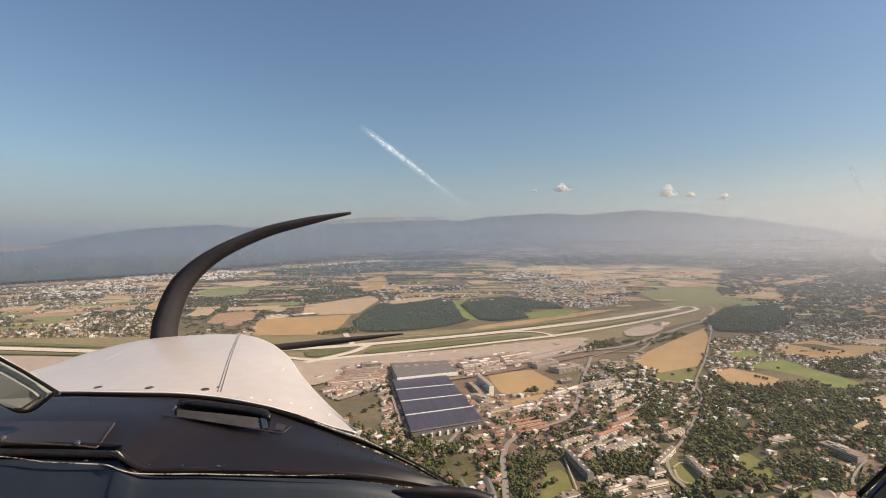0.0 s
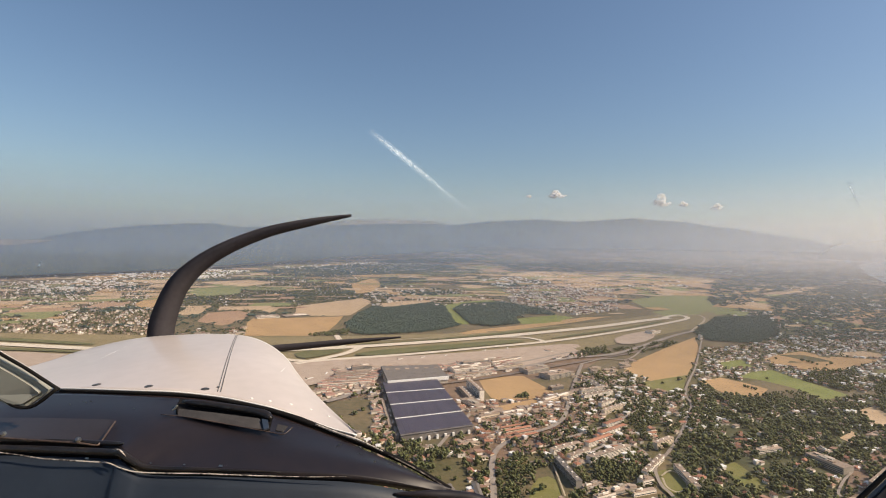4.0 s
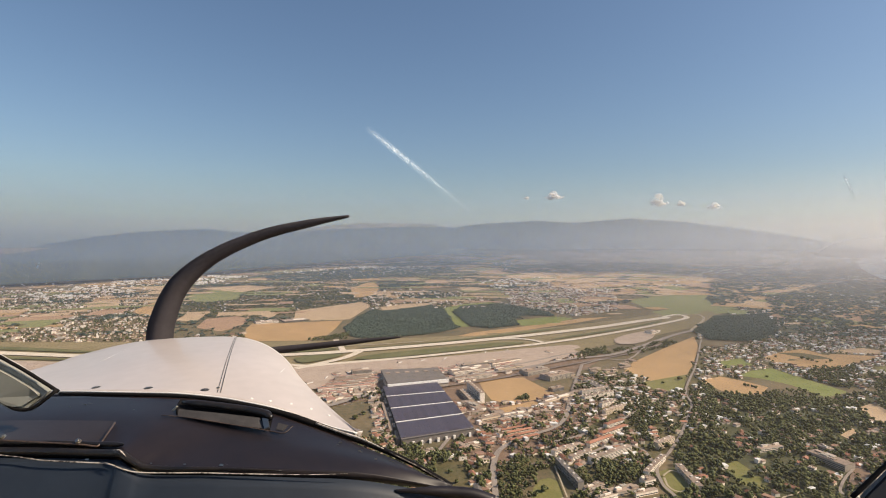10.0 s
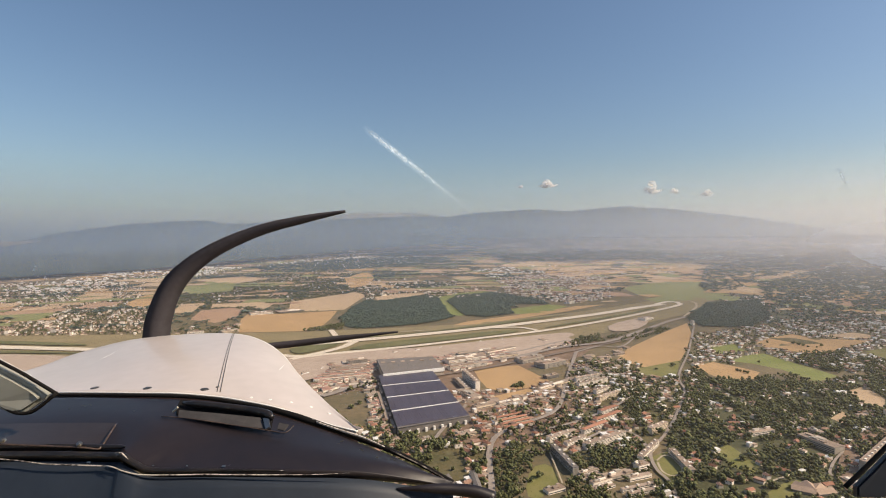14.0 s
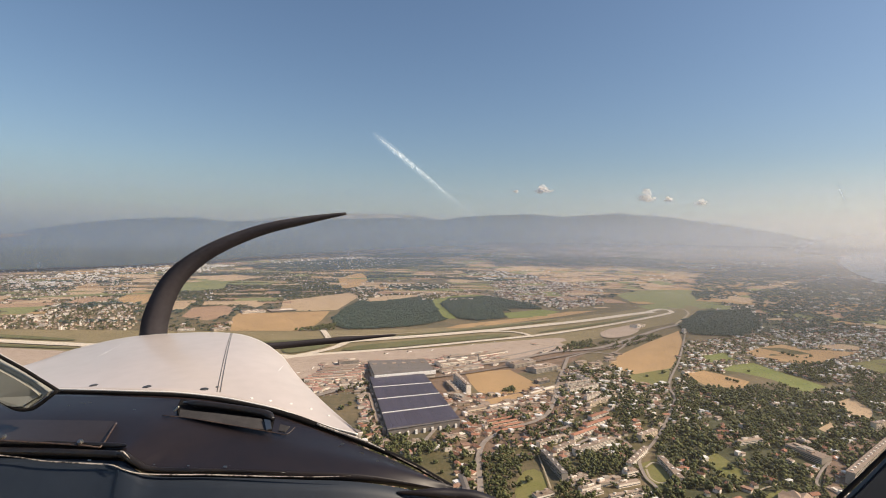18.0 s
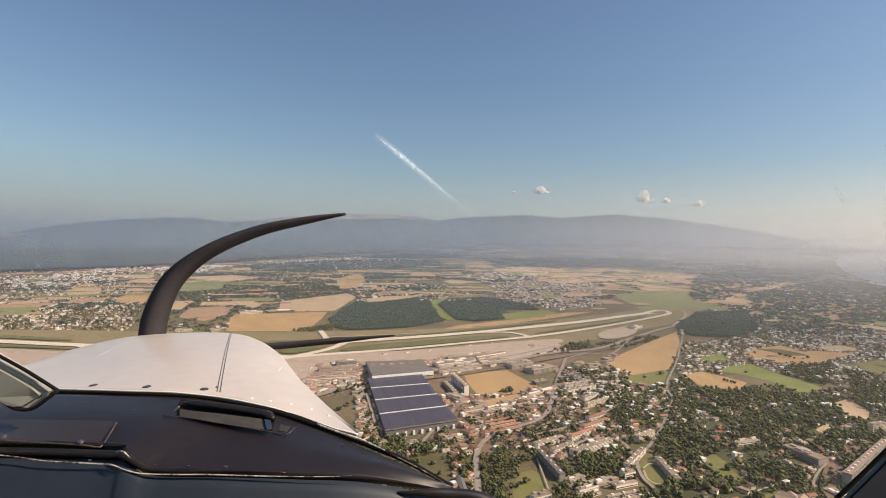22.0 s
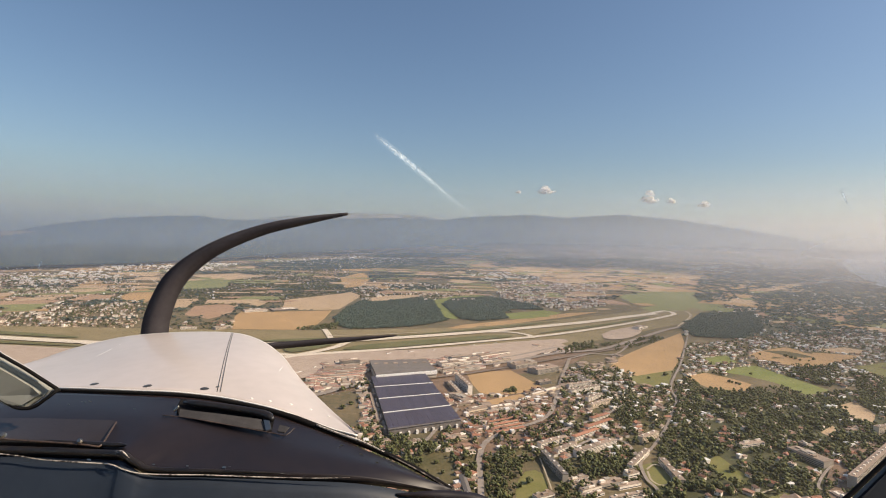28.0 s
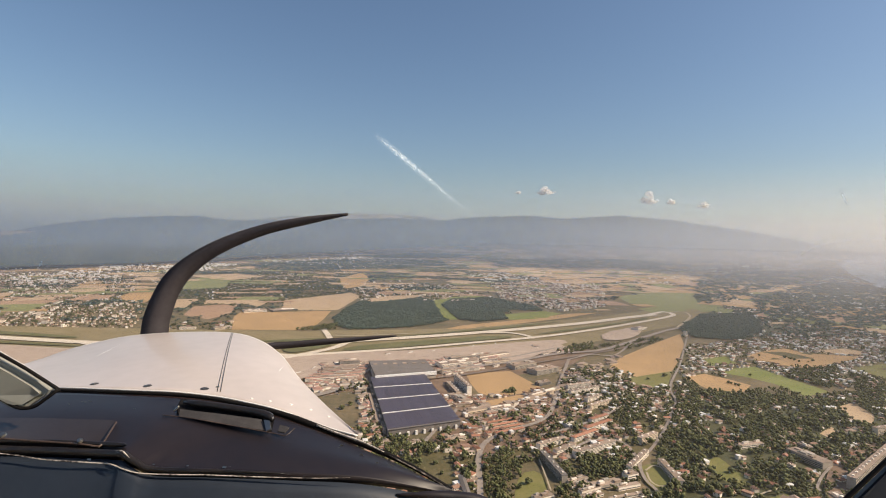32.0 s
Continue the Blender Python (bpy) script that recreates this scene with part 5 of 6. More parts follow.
HAMLETS = [[(-3878, 4610), (-4086, 6309), (-3729, 7663), (-2886, 7398), (-2733, 6309), (-3053, 4872), (-3084, 3968)], [(-2980, 8584), (-1742, 11296), (-290, 11296), (-405, 8584), (-1459, 7398)], [(251, 6500), (920, 7398), (1610, 7663), (1191, 6309), (448, 5499)], [(2063, 6500), (3252, 7663), (3616, 7398), (2602, 6128), (1913, 5644)], [(4235, 9982), (7248, 12625), (8378, 11924), (6358, 9331), (4210, 8253)], [(3116, 4872), (4334, 5644), (4098, 4872), (3026, 3630), (2358, 3346), (2539, 3968)], [(1059, 13008), (3818, 16509), (5187, 15330), (2759, 11924)]]
stuff("village_houses", np.concatenate([house_items(spread(p, n, rng, cap=1500), 1.8, 1.3) for p, n in zip(HAMLETS, (2.4, .8, 1.6, .9, .5, 1.6, .3))]), HOUSES, [M["white"], M["metal"]], "pale houses of far villages in the haze", "houses")

AIRPORT = [[(-430, 1666), (-273, 1756), (-241, 1640), (-358, 1479), (-404, 1533)], [(-28, 1872), (264, 2115), (540, 2323), (542, 2226), (240, 1923), (11, 1749)], [(-433, 1793), (-275, 1906), (-245, 1832), (-375, 1706)], [(-278, 1793), (-214, 1533), (-127, 1187), (-159, 1187), (-230, 1479)]]
sheds = np.concatenate([spread(p, 26, rng, False) for p in AIRPORT + [[(-470, 1700), (-420, 1850), (-290, 1905), (-60, 1960), (180, 2110), (420, 2290), (430, 2200), (200, 1990), (-20, 1850), (-270, 1800)]]])
sheds = sheds[~blocked(sheds[:, 0], sheds[:, 1], AFTER_APRONS)]
sheds = sheds[[min(math.hypot(x - a, y - b) for a, b in jets) > 40 for x, y in sheds]]
stuff("airport_sheds", house_items(sheds[::2], 1.5, .8, .5), [HOUSES[3]], [M["white"], M["flat_roof"]], "pale sheds, containers and stands of an airport", "sheds")
stuff("airport_sheds", house_items(sheds[1::2], 1.3, .8, .5), [HOUSES[3]], [M["white"], M["pink_roof"]], "pale airport sheds with faded red roofs", "sheds")
stuff("depots", np.concatenate([house_items(spread(p, 7, rng), 1.7, .9, .3) for p in (BUSINESS, [(406, 1872), (727, 2136), (678, 1872), (361, 1479)])]), HOUSES[2:], [M["cream"], M["flat_roof"]], "pale depots and workshops along a main road", "depots")

# trees near by: things of their own
near_trees = np.concatenate([spread(PARK, 72, rng, cap=7000), spread(LOWER, 26, rng), spread(SUBURB, 36, rng)])
near_trees = near_trees[[noise.noise(Vector((x / 75, y / 75, 1))) > -.32 for x, y in near_trees]]
near_trees = near_trees[np.argsort(np.hypot(near_trees[:, 0], near_trees[:, 1]))]
inview = np.abs(np.arctan2(near_trees[:, 0], near_trees[:, 1])) < 0.72
near_trees = near_trees[inview]
first = near_trees[::2][:280]
others = np.concatenate([near_trees[1::2][:280], near_trees[560:]])
TREES = [tree(i, "tall broad-leaved tree with dense dark crown") for i in range(4)]
for i, (x, y) in enumerate(first):
    h = float(rng.uniform(9, 21))
    m = place(x, y, float(rng.uniform(0, 360)), h)
    if i < 4:
        TREES[i].matrix_basis = m
    else:
        o = copy_thing(TREES[i % 4], m)
        o.scale = m.to_scale()
light = np.arange(len(others)) % 4 == 0
stuff("woodland", tree_items(others[~light], 8, 22, 1.15), CROWNS, [M["leaf"]], "dense dark green park trees", "trees")
stuff("woodland", tree_items(others[light], 7, 17, 1.1), CROWNS, [M["leaf_light"]], "lighter olive green trees in a park", "trees")
stuff("garden_trees", np.concatenate([tree_items(spread(GARDENS, 24, rng, cap=3200), 6, 14), tree_items(spread(BUSINESS, 12, rng), 5, 11)] + [tree_items(spread(p, 70, rng, cap=800), 9, 19) for p in COPSES]), CROWNS, [M["leaf"]], "garden trees and hedges between houses", "trees")
stuff("shore_trees", tree_items(spread(FRINGE, 17, rng, cap=9000), 9, 16, 1.6), CROWNS, [M["leaf_dark"]], "dense blue-green trees of a leafy shore", "trees")
stuff("town_trees", np.concatenate([tree_items(spread(p, 18, rng, cap=4200), 8, 15, 1.4) for p, n, s, t in TOWNS]), CROWNS, [M["leaf"]], "garden trees of far towns", "trees")
hedge_land = [[(-2635, 4872), (-962, 4872), (-613, 3968), (-656, 3148), (-1214, 3102), (-993, 2402), (-1303, 2402)], [(813, 9982), (3339, 11296), (5518, 9982), (2697, 4872), (1652, 4872), (998, 3630), (502, 4872)]]
stuff("hedges", np.concatenate([tree_items(spread(p, 3.5, rng, cap=2600), 7, 14, 2.2) for p in hedge_land]), CROWNS, [M["leaf_dark"]], "hedges and single trees between fields", "hedges")
stuff("forest", np.concatenate([tree_items(spread(p, 75, rng, False, 3600), 11, 15, 1.75) for p in (WOOD_A, WOOD_B, WOOD_C)]), CROWNS, [M["leaf_dark"]], "dense even dark green wood", "wood")


def far_woods():
    """Woods and hedges of the plain, in long patches along the foot of the mountain."""
    r = random.Random(8)
    pts = []
    while len(pts) < 10000:
        d, a = 3100 * math.exp(r.uniform(0, 2.25)), radians(r.uniform(-45, 44))
        x, y = d * math.sin(a), d * math.cos(a)
        w, h, t = r.uniform(80, 500) * (1 + d / 9000), r.choice((r.uniform(25, 150), r.uniform(5, 25))) * (1 + d / 7000), radians(r.choice((14, 20, 24)) + r.uniform(-8, 8))
        for _ in range(int(14 + w * h / 2600)):
            u, v = r.gauss(0, .35) * w, r.gauss(0, .35) * h
            pts.append((x + u * math.cos(t) - v * math.sin(t), y + u * math.sin(t) + v * math.cos(t)))
    p = np.array(pts)
    p = p[~blocked(p[:, 0], p[:, 1])]
    return p


p = far_woods()
p = np.concatenate([p] + [spread(w, 6, rng, False, 2200) for w in FAR_WOODS])
hh = rng.uniform(11, 19, len(p))
ww = rng.uniform(24, 60, len(p)) * (1 + np.hypot(p[:, 0], p[:, 1]) / 16000)
stuff("far_woods", np.column_stack([p, hh, ww, rng.uniform(0, 6.28, len(p))]), CROWNS, [M["leaf_dark"]], "far dark woods and hedges of the plain", "woods")


# ---- parked cars, bushes in the fields ----
CAR = [(np.array([(x, y, z) for z, s in ((0, 1), (.55, 1), (1, .72)) for x, y in ((-.5 * s, -.5), (.5 * s, -.5), (.5 * s, .5), (-.5 * s, .5))]),
        np.array([f for k in (0, 4) for i in range(4) for f in ((k + i, k + (i + 1) % 4, k + 4 + (i + 1) % 4), (k + i, k + 4 + (i + 1) % 4, k + 4 + i))] + [(8, 9, 10), (8, 10, 11)]), np.zeros(18, int))]
lots = [[(208, 2126), (384, 2286), (421, 2158), (303, 1996)], [(403, 2226), (518, 2336), (533, 2250), (444, 2158)], [(-425, 1615), (-259, 1666), (-222, 1533), (-358, 1479)], [(333, 1533), (382, 1640), (441, 1479), (275, 1297)], [(52, 1338), (113, 1373), (91, 1277), (42, 1266)], [(752, 995), (818, 1053), (897, 1094), (752, 968)], [(238, 1015), (300, 1040), (293, 979), (237, 968)]]
spots = np.concatenate([spread(p, 55, rng, False, 170) for p in lots])
stuff("parked_cars", np.column_stack([spots, np.full(len(spots), 1.5), np.full(len(spots), 4.4), .4 + rng.choice([0, 1.57], len(spots)), np.full(len(spots), 1.8)]), CAR, [M["car"]], "parked cars of many colours on car parks", "cars")
bushes = np.array([(216, 1585), (222, 1579), (209, 1573), (212, 1588), (219, 1593), (226, 1586), (206, 1581), (198, 1577), (190, 1573), (779, 1824), (702, 1778), (962, 1756), (969, 1749), (977, 1741), (980, 1727), (1430, 2191), (1439, 2169), (1443, 2147), (1447, 2126), (1476, 2115), (1509, 2136), (-514, 3320), (1337, 2214), (1102, 1872), (1152, 1533), (568, 1078), (594, 1061), (153, 968), (172, 986), (591, 942), (-226, 1454), (-242, 1420), (-257, 1382), (-5, 1061), (9, 1015)])
stuff("field_bushes", tree_items(bushes, 9, 14, 1.2), FINE, [M["leaf"]], "single dark bushes standing in open fields", "bushes")


# ---- clouds ----
def cloud(azimuth, elevation, width, height, seed, label):
    """A small heap cloud far off: many round puffs."""
    r = random.Random(seed)
    bm = bmesh.new()
    for i in range(30):
        u = r.gauss(0, .3)
        s = r.uniform(.12, .26) * (1.1 - abs(u))
        bmesh.ops.create_icosphere(bm, subdivisions=2, radius=s, matrix=pose(u, r.uniform(-.2, .2), r.random() ** 1.6 * .7 * (1 - abs(u)) + .1) @ Matrix.Diagonal((1, 1, .9, 1)))
    for v in bm.verts:
        v.co += Vector(noise.noise_vector(v.co * 9)) * .035
        v.co = Vector((v.co.x * width, v.co.y * width, v.co.z * height))
    me = bpy.data.meshes.new("cloud")
    bm.to_mesh(me), bm.free()
    me.polygons.foreach_set("use_smooth", np.ones(len(me.polygons), bool))
    me.materials.append(M_CLOUD)
    ob = tagged(new("cloud", me), label, "cloud", "small clouds")
    a, d = radians(azimuth), 4300.0
    ob.matrix_basis = Matrix.LocRotScale(Vector((d * math.sin(a), d * math.cos(a), EYE + d * math.tan(radians(elevation)))), Euler((0, 0, -a)), None)
    return ob


M_CLOUD = sheer("cloud_vapour", (1.0, 0.98, 0.97), 0.30, 0, 1, 5000, 6000)
for (a, e), w, h, label in zip([(10.7, 4.85), (21.0, 4.04), (23.1, 3.98), (26.0, 3.57), (7.8, 4.89)], (108, 100, 56, 74, 46), (74, 98, 44, 52, 28), ("small white cloud above the mountain", "small bright heap cloud above the mountain", "tiny white cloud wisp", "small faint cloud in the haze", "tiny faint cloud wisp")):
    cloud(a, e, w, h, int(a * 7 + w), label)


# ---- the aircraft round the eye: nose, dashboard, posts, propeller ----
plane = tagged(new("light_aircraft"), "nose, dashboard and propeller of a white light aircraft", "aircraft")
plane.location = (0, 0, EYE)


def hung(name, bm, material, parent, label="", smooth=True):
    """A part given in metres from the eye."""
    for f in bm.faces:
        f.smooth = smooth and name not in ("fastener", "rivet", "screw", "access_panel", "demister_vent", "vent_plate", "vent_bracket", "glint_speck", "windscreen_post", "door_post")
    return part(name, bm, material, parent, label)


def grid_of(rows, n, m):
    """A smooth net of n by m points through rows of points."""
    lines = [spline(r, n) for r in rows]
    return np.stack([spline([l[i] for l in lines], m) for i in range(n)], 1)


def skin(grid, thick):
    """A sheet with thickness over a net of points."""
    m, n = grid.shape[:2]
    bm = bmesh.new()
    v = [[bm.verts.new(p) for p in row] for row in grid]
    for i in range(m - 1):
        for j in range(n - 1):
            bm.faces.new((v[i][j], v[i][j + 1], v[i + 1][j + 1], v[i + 1][j]))
    bm.normal_update()
    bmesh.ops.recalc_face_normals(bm, faces=bm.faces[:])
    if sum(f.normal.z - f.normal.y for f in bm.faces) < 0:
        bmesh.ops.reverse_faces(bm, faces=bm.faces[:])
    bmesh.ops.solidify(bm, geom=bm.faces[:], thickness=thick)
    return bm


def tube(line, radius, sides=8):
    """A round bar along a line; radius may change along it."""
    line = np.asarray(line, float)
    rad = np.broadcast_to(radius, len(line))
    bm = bmesh.new()
    rings = []
    for i, p in enumerate(line):
        t = Vector(line[min(i + 1, len(line) - 1)] - line[max(i - 1, 0)]).normalized()
        a = t.cross(Vector((0, 0, 1))).normalized()
        b = t.cross(a)
        rings.append([bm.verts.new(Vector(p) + float(rad[i]) * (math.cos(k * 6.2832 / sides) * a + math.sin(k * 6.2832 / sides) * b)) for k in range(sides)])
    for r, s in zip(rings, rings[1:]):
        for k in range(sides):
            bm.faces.new((r[k], r[(k + 1) % sides], s[(k + 1) % sides], s[k]))
    bm.faces.new(rings[0]), bm.faces.new(rings[-1][::-1])
    bmesh.ops.recalc_face_normals(bm, faces=bm.faces[:])
    return bm


def plate(pts, thick, bevel=0.003):
    """A flat plate, proud towards the eye, with worn round edges."""
    p = [Vector(q) for q in pts]
    nrm = (p[1] - p[0]).cross(p[2] - p[0]).normalized()
    if nrm.dot(p[0]) > 0:
        nrm = -nrm
    bm = bmesh.new()
    top = [bm.verts.new(q + nrm * thick) for q in p]
    low = [bm.verts.new(q) for q in p]
    bm.faces.new(top), bm.faces.new(low[::-1])
    for i in range(len(p)):
        j = (i + 1) % len(p)
        bm.faces.new((low[i], low[j], top[j], top[i]))
    bmesh.ops.recalc_face_normals(bm, faces=bm.faces[:])
    if bevel:
        bmesh.ops.bevel(bm, geom=[e for e in bm.edges if all(v in top for v in e.verts)], offset=bevel, segments=2, affect="EDGES")
    return bm


def stud(p, nrm, r, h):
    """A round fastener with a slot-like hollow."""
    q = Vector(nrm).to_track_quat("Z", "Y").to_matrix().to_4x4()
    m = Matrix.Translation(Vector(p)) @ q
    bm = bmesh.new()
    bmesh.ops.create_cone(bm, cap_ends=True, segments=16, radius1=r, radius2=r * .8, depth=h, matrix=m)
    bmesh.ops.create_cone(bm, cap_ends=True, segments=10, radius1=r * .45, radius2=r * .4, depth=h * 1.3, matrix=m)
    return bm


# engine cowling
back = [(-1.067, 1.280, -0.385), (-0.946, 1.250, -0.374), (-0.830, 1.220, -0.365), (-0.719, 1.200, -0.360), (-0.616, 1.190, -0.358), (-0.520, 1.185, -0.364), (-0.447, 1.170, -0.370), (-0.378, 1.155, -0.378), (-0.317, 1.140, -0.391), (-0.252, 1.125, -0.406), (-0.185, 1.105, -0.414)]
crown = [(-1.289, 1.580, -0.415), (-1.298, 1.700, -0.418), (-1.293, 1.840, -0.413), (-1.151, 1.910, -0.382), (-0.958, 1.930, -0.366), (-0.774, 1.910, -0.360), (-0.652, 1.840, -0.369), (-0.539, 1.720, -0.391), (-0.426, 1.520, -0.408), (-0.305, 1.320, -0.421), (-0.188, 1.120, -0.422)]
mid = [tuple(np.array(a) * .48 + np.array(b) * .52 + np.array((0, 0, .020 * math.sin(math.pi * (i + .6) / 11.2)))) for i, (a, b) in enumerate(zip(back, crown))]
fore = [tuple(np.array(b) * 1.04 + np.array((-.03, .07, -.10 - .03 * math.sin(math.pi * i / 10)))) for i, b in enumerate(crown)]
net = grid_of([back, mid, crown, fore], 81, 37)
cowling = hung("cowling", skin(net, 0.012), M["cowl"], plane, "glossy white painted engine cowling")


def on_cowl(target):
    """Where the sight line through target meets the cowling, and which way the skin faces there."""
    q = np.asarray(target, float)
    q = q / np.linalg.norm(q)
    r = np.linalg.norm(net[:25], axis=2)
    i, j = np.unravel_index(int(np.argmax((net[:25] / r[:, :, None]) @ q)), r.shape)
    face = Vector(net[min(i + 1, 36), j] - net[max(i - 1, 0), j]).cross(Vector(net[i, min(j + 1, 80)] - net[i, max(j - 1, 0)])).normalized()
    if face.dot(Vector(q)) > 0:
        face = -face
    c = Vector(net[i, j])
    way = Vector(q)
    return way * (c.dot(face) / way.dot(face)), face


for p in ((-0.840, 1.250, -0.363), (-0.696, 1.220, -0.355), (-0.553, 1.200, -0.352)):
    c, n = on_cowl(p)
    hung("fastener", stud(c + n * .0006, n, .0100, .0014), M["dark_steel"], cowling, "dark quarter-turn fastener")
c, n = on_cowl((-0.523, 1.200, -0.347))
hung("fastener", stud(c + n * .0006, n, .0045, .0014), M["dark_steel"], cowling)
for k in (0, 1):
    hung("panel_seam", tube([tuple(Vector(net[i, 40]) * .999 + Vector((.0075 * k * (1 - .45 * i / 24), 0, .0001))) for i in range(1, 25)], .0008, 6), M["dark_steel"], cowling, "dark seam of the cowling hatch")
for p in ((-0.445, 1.200, -0.371), (-0.402, 1.200, -0.376), (-0.354, 1.200, -0.382), (-0.308, 1.200, -0.393), (-0.267, 1.200, -0.408), (-0.235, 1.200, -0.425)):
    c, n = on_cowl(p)
    hung("rivet", stud(c + n * .0006, n, .0038, .0012), M["metal"], cowling)
# two white strips painted as highlights on the cowling
for ends, w in (((((-0.520, 1.600, -0.422)), ((-0.506, 1.600, -0.408)), ((-0.492, 1.600, -0.393))), .0040), ((((-1.068, 1.600, -0.382)), ((-1.030, 1.600, -0.363)), ((-0.988, 1.600, -0.341))), .0028)):
    hung("painted_glint", tube([tuple(on_cowl(p)[0] + on_cowl(p)[1] * (.0004 - w)) for p in ends], [w * .9, w, w * .9], 10), M["metal"], cowling, "white strip standing in for a glint on the white paint")
hung("cowl_bead", tube([tuple(p) for p in net[24, 2:76]], .0032, 6), M["metal"], cowling, "thin white bar along the cowling crest")
hung("cowl_edge", tube([tuple(p) for p in net[0, 8:]], .0022, 6), M["metal"], cowling, "bright rolled rear edge")
hung("cowl_flange", skin(grid_of([[tuple(Vector(p) + Vector((0, .004, -.003))) for p in net[0, ::8]], [tuple(Vector(p) + Vector((0, -.012, -.022))) for p in net[0, ::8]]], 41, 3), .004), M["seal"], cowling, "dark red-brown gap below the cowling edge")

# dashboard top
top = [(-1.079, 1.215, -0.385), (-0.886, 1.190, -0.368), (-0.728, 1.165, -0.361), (-0.561, 1.150, -0.361), (-0.443, 1.130, -0.370), (-0.344, 1.105, -0.383), (-0.253, 1.075, -0.399), (-0.166, 1.045, -0.417), (-0.073, 1.015, -0.441), (0.015, 0.985, -0.472)]
lip = [(-0.835, 0.940, -0.394), (-0.710, 0.938, -0.393), (-0.594, 0.927, -0.390), (-0.568, 0.918, -0.387), (-0.541, 0.910, -0.397), (-0.506, 0.907, -0.407), (-0.390, 0.907, -0.407), (-0.264, 0.917, -0.413), (-0.138, 0.937, -0.426), (0.015, 0.977, -0.470)]
swell = [tuple(np.array(a) * .5 + np.array(b) * .5 + np.array((0, 0, .010))) for a, b in zip(top, lip)]
dash_net = grid_of([top, swell, lip], 81, 21)
dash = hung("dashboard_top", skin(dash_net, 0.015), M["pad"], plane, "dark scuffed vinyl dashboard top")


def on_dash(target, proud=.001):
    """The place on the dashboard top that lies on the sight line through target."""
    q = np.asarray(target, float)
    q = q / np.linalg.norm(q)
    flat = dash_net.reshape(-1, 3)
    r = np.linalg.norm(flat, axis=1)
    return Vector(q * (r[int(np.argmax((flat / r[:, None]) @ q))] - proud))


hung("windscreen_seal", tube(spline([(-0.905, 1.220, -0.371), (-0.744, 1.190, -0.362), (-0.571, 1.170, -0.360), (-0.451, 1.150, -0.368), (-0.350, 1.125, -0.380), (-0.259, 1.100, -0.399), (-0.170, 1.070, -0.417), (-0.075, 1.035, -0.440), (0.015, 1.000, -0.472)], 60), np.interp(np.linspace(0, 1, 60), [0, .35, .55, .75, 1], [.0040, .0045, .0075, .0060, .0042])), M["rubber"], plane, "black rubber windscreen seal")
hung("paint_edge", tube(spline([(-0.270, 1.098, -0.391), (-0.219, 1.080, -0.401), (-0.169, 1.062, -0.409), (-0.121, 1.045, -0.422)], 24), np.interp(np.linspace(0, 1, 24), [0, .5, 1], [.002, .0026, .001])), M["bare"], plane, "chipped paint along the windscreen base")
hung("paint_edge", tube(spline([(-0.109, 1.040, -0.427), (-0.051, 1.020, -0.446), (0.006, 1.000, -0.469)], 24), .0012), M["worn"], plane, "chipped paint along the windscreen base")
hung("dashboard_lip", tube([tuple(p) for p in dash_net[-1, :62]], np.interp(np.arange(62), [0, 22, 30, 50, 61], [.0070, .0065, .006, .0045, .001])), M["lip"], dash, "worn shiny black edge roll")
hung("dashboard_lip", tube([tuple(Vector(p) + Vector((0, .014, .010))) for p in dash_net[-1, :25]], np.interp(np.arange(25), [0, 18, 24], [.0055, .005, .001])), M["lip"], dash)
trim = spline([(-0.821, 0.925, -0.393), (-0.761, 0.925, -0.398), (-0.718, 0.922, -0.402), (-0.685, 0.920, -0.403), (-0.614, 0.915, -0.403), (-0.586, 0.912, -0.403), (-0.557, 0.904, -0.408), (-0.526, 0.900, -0.412), (-0.471, 0.899, -0.412), (-0.417, 0.899, -0.411), (-0.357, 0.900, -0.412), (-0.287, 0.904, -0.414), (-0.223, 0.910, -0.416), (-0.167, 0.916, -0.416)], 90)
hung("edge_trim", tube([tuple(p) for p in trim], np.interp(np.linspace(0, 1, 90), [0, .3, .8, 1], [.0010, .0013, .0011, .0003]), 6), M["bare"], dash, "chipped bare metal trim under the edge roll")
# highlight at the corner, made as a thin pale bar
hung("edge_glint", tube(spline([(-0.578, 0.912, -0.379), (-0.566, 0.908, -0.377), (-0.556, 0.904, -0.380), (-0.547, 0.900, -0.385)], 12), np.interp(np.linspace(0, 1, 12), [0, .5, 1], [.0005, .0018, .0005]), 6), M["bare"], dash, "bright strip standing in for the highlight on the edge roll corner")
panel_rows = [[(-0.919, 1.035, -0.373), (-0.817, 1.035, -0.370), (-0.723, 1.030, -0.368), (-0.666, 1.028, -0.367), (-0.647, 1.026, -0.368)], [(-0.884, 0.995, -0.376), (-0.786, 0.995, -0.374), (-0.697, 0.992, -0.374), (-0.649, 0.992, -0.373), (-0.639, 1.000, -0.373)], [(-0.851, 0.958, -0.377), (-0.754, 0.955, -0.378), (-0.668, 0.952, -0.381), (-0.637, 0.952, -0.382), (-0.631, 0.965, -0.379)], [(-0.844, 0.950, -0.378), (-0.748, 0.948, -0.379), (-0.663, 0.945, -0.382), (-0.634, 0.944, -0.384), (-0.625, 0.946, -0.384)]]
access = hung("access_panel", skin(grid_of(panel_rows, 33, 17), .012), M["brown_panel"], dash, "raised brown-black access panel")
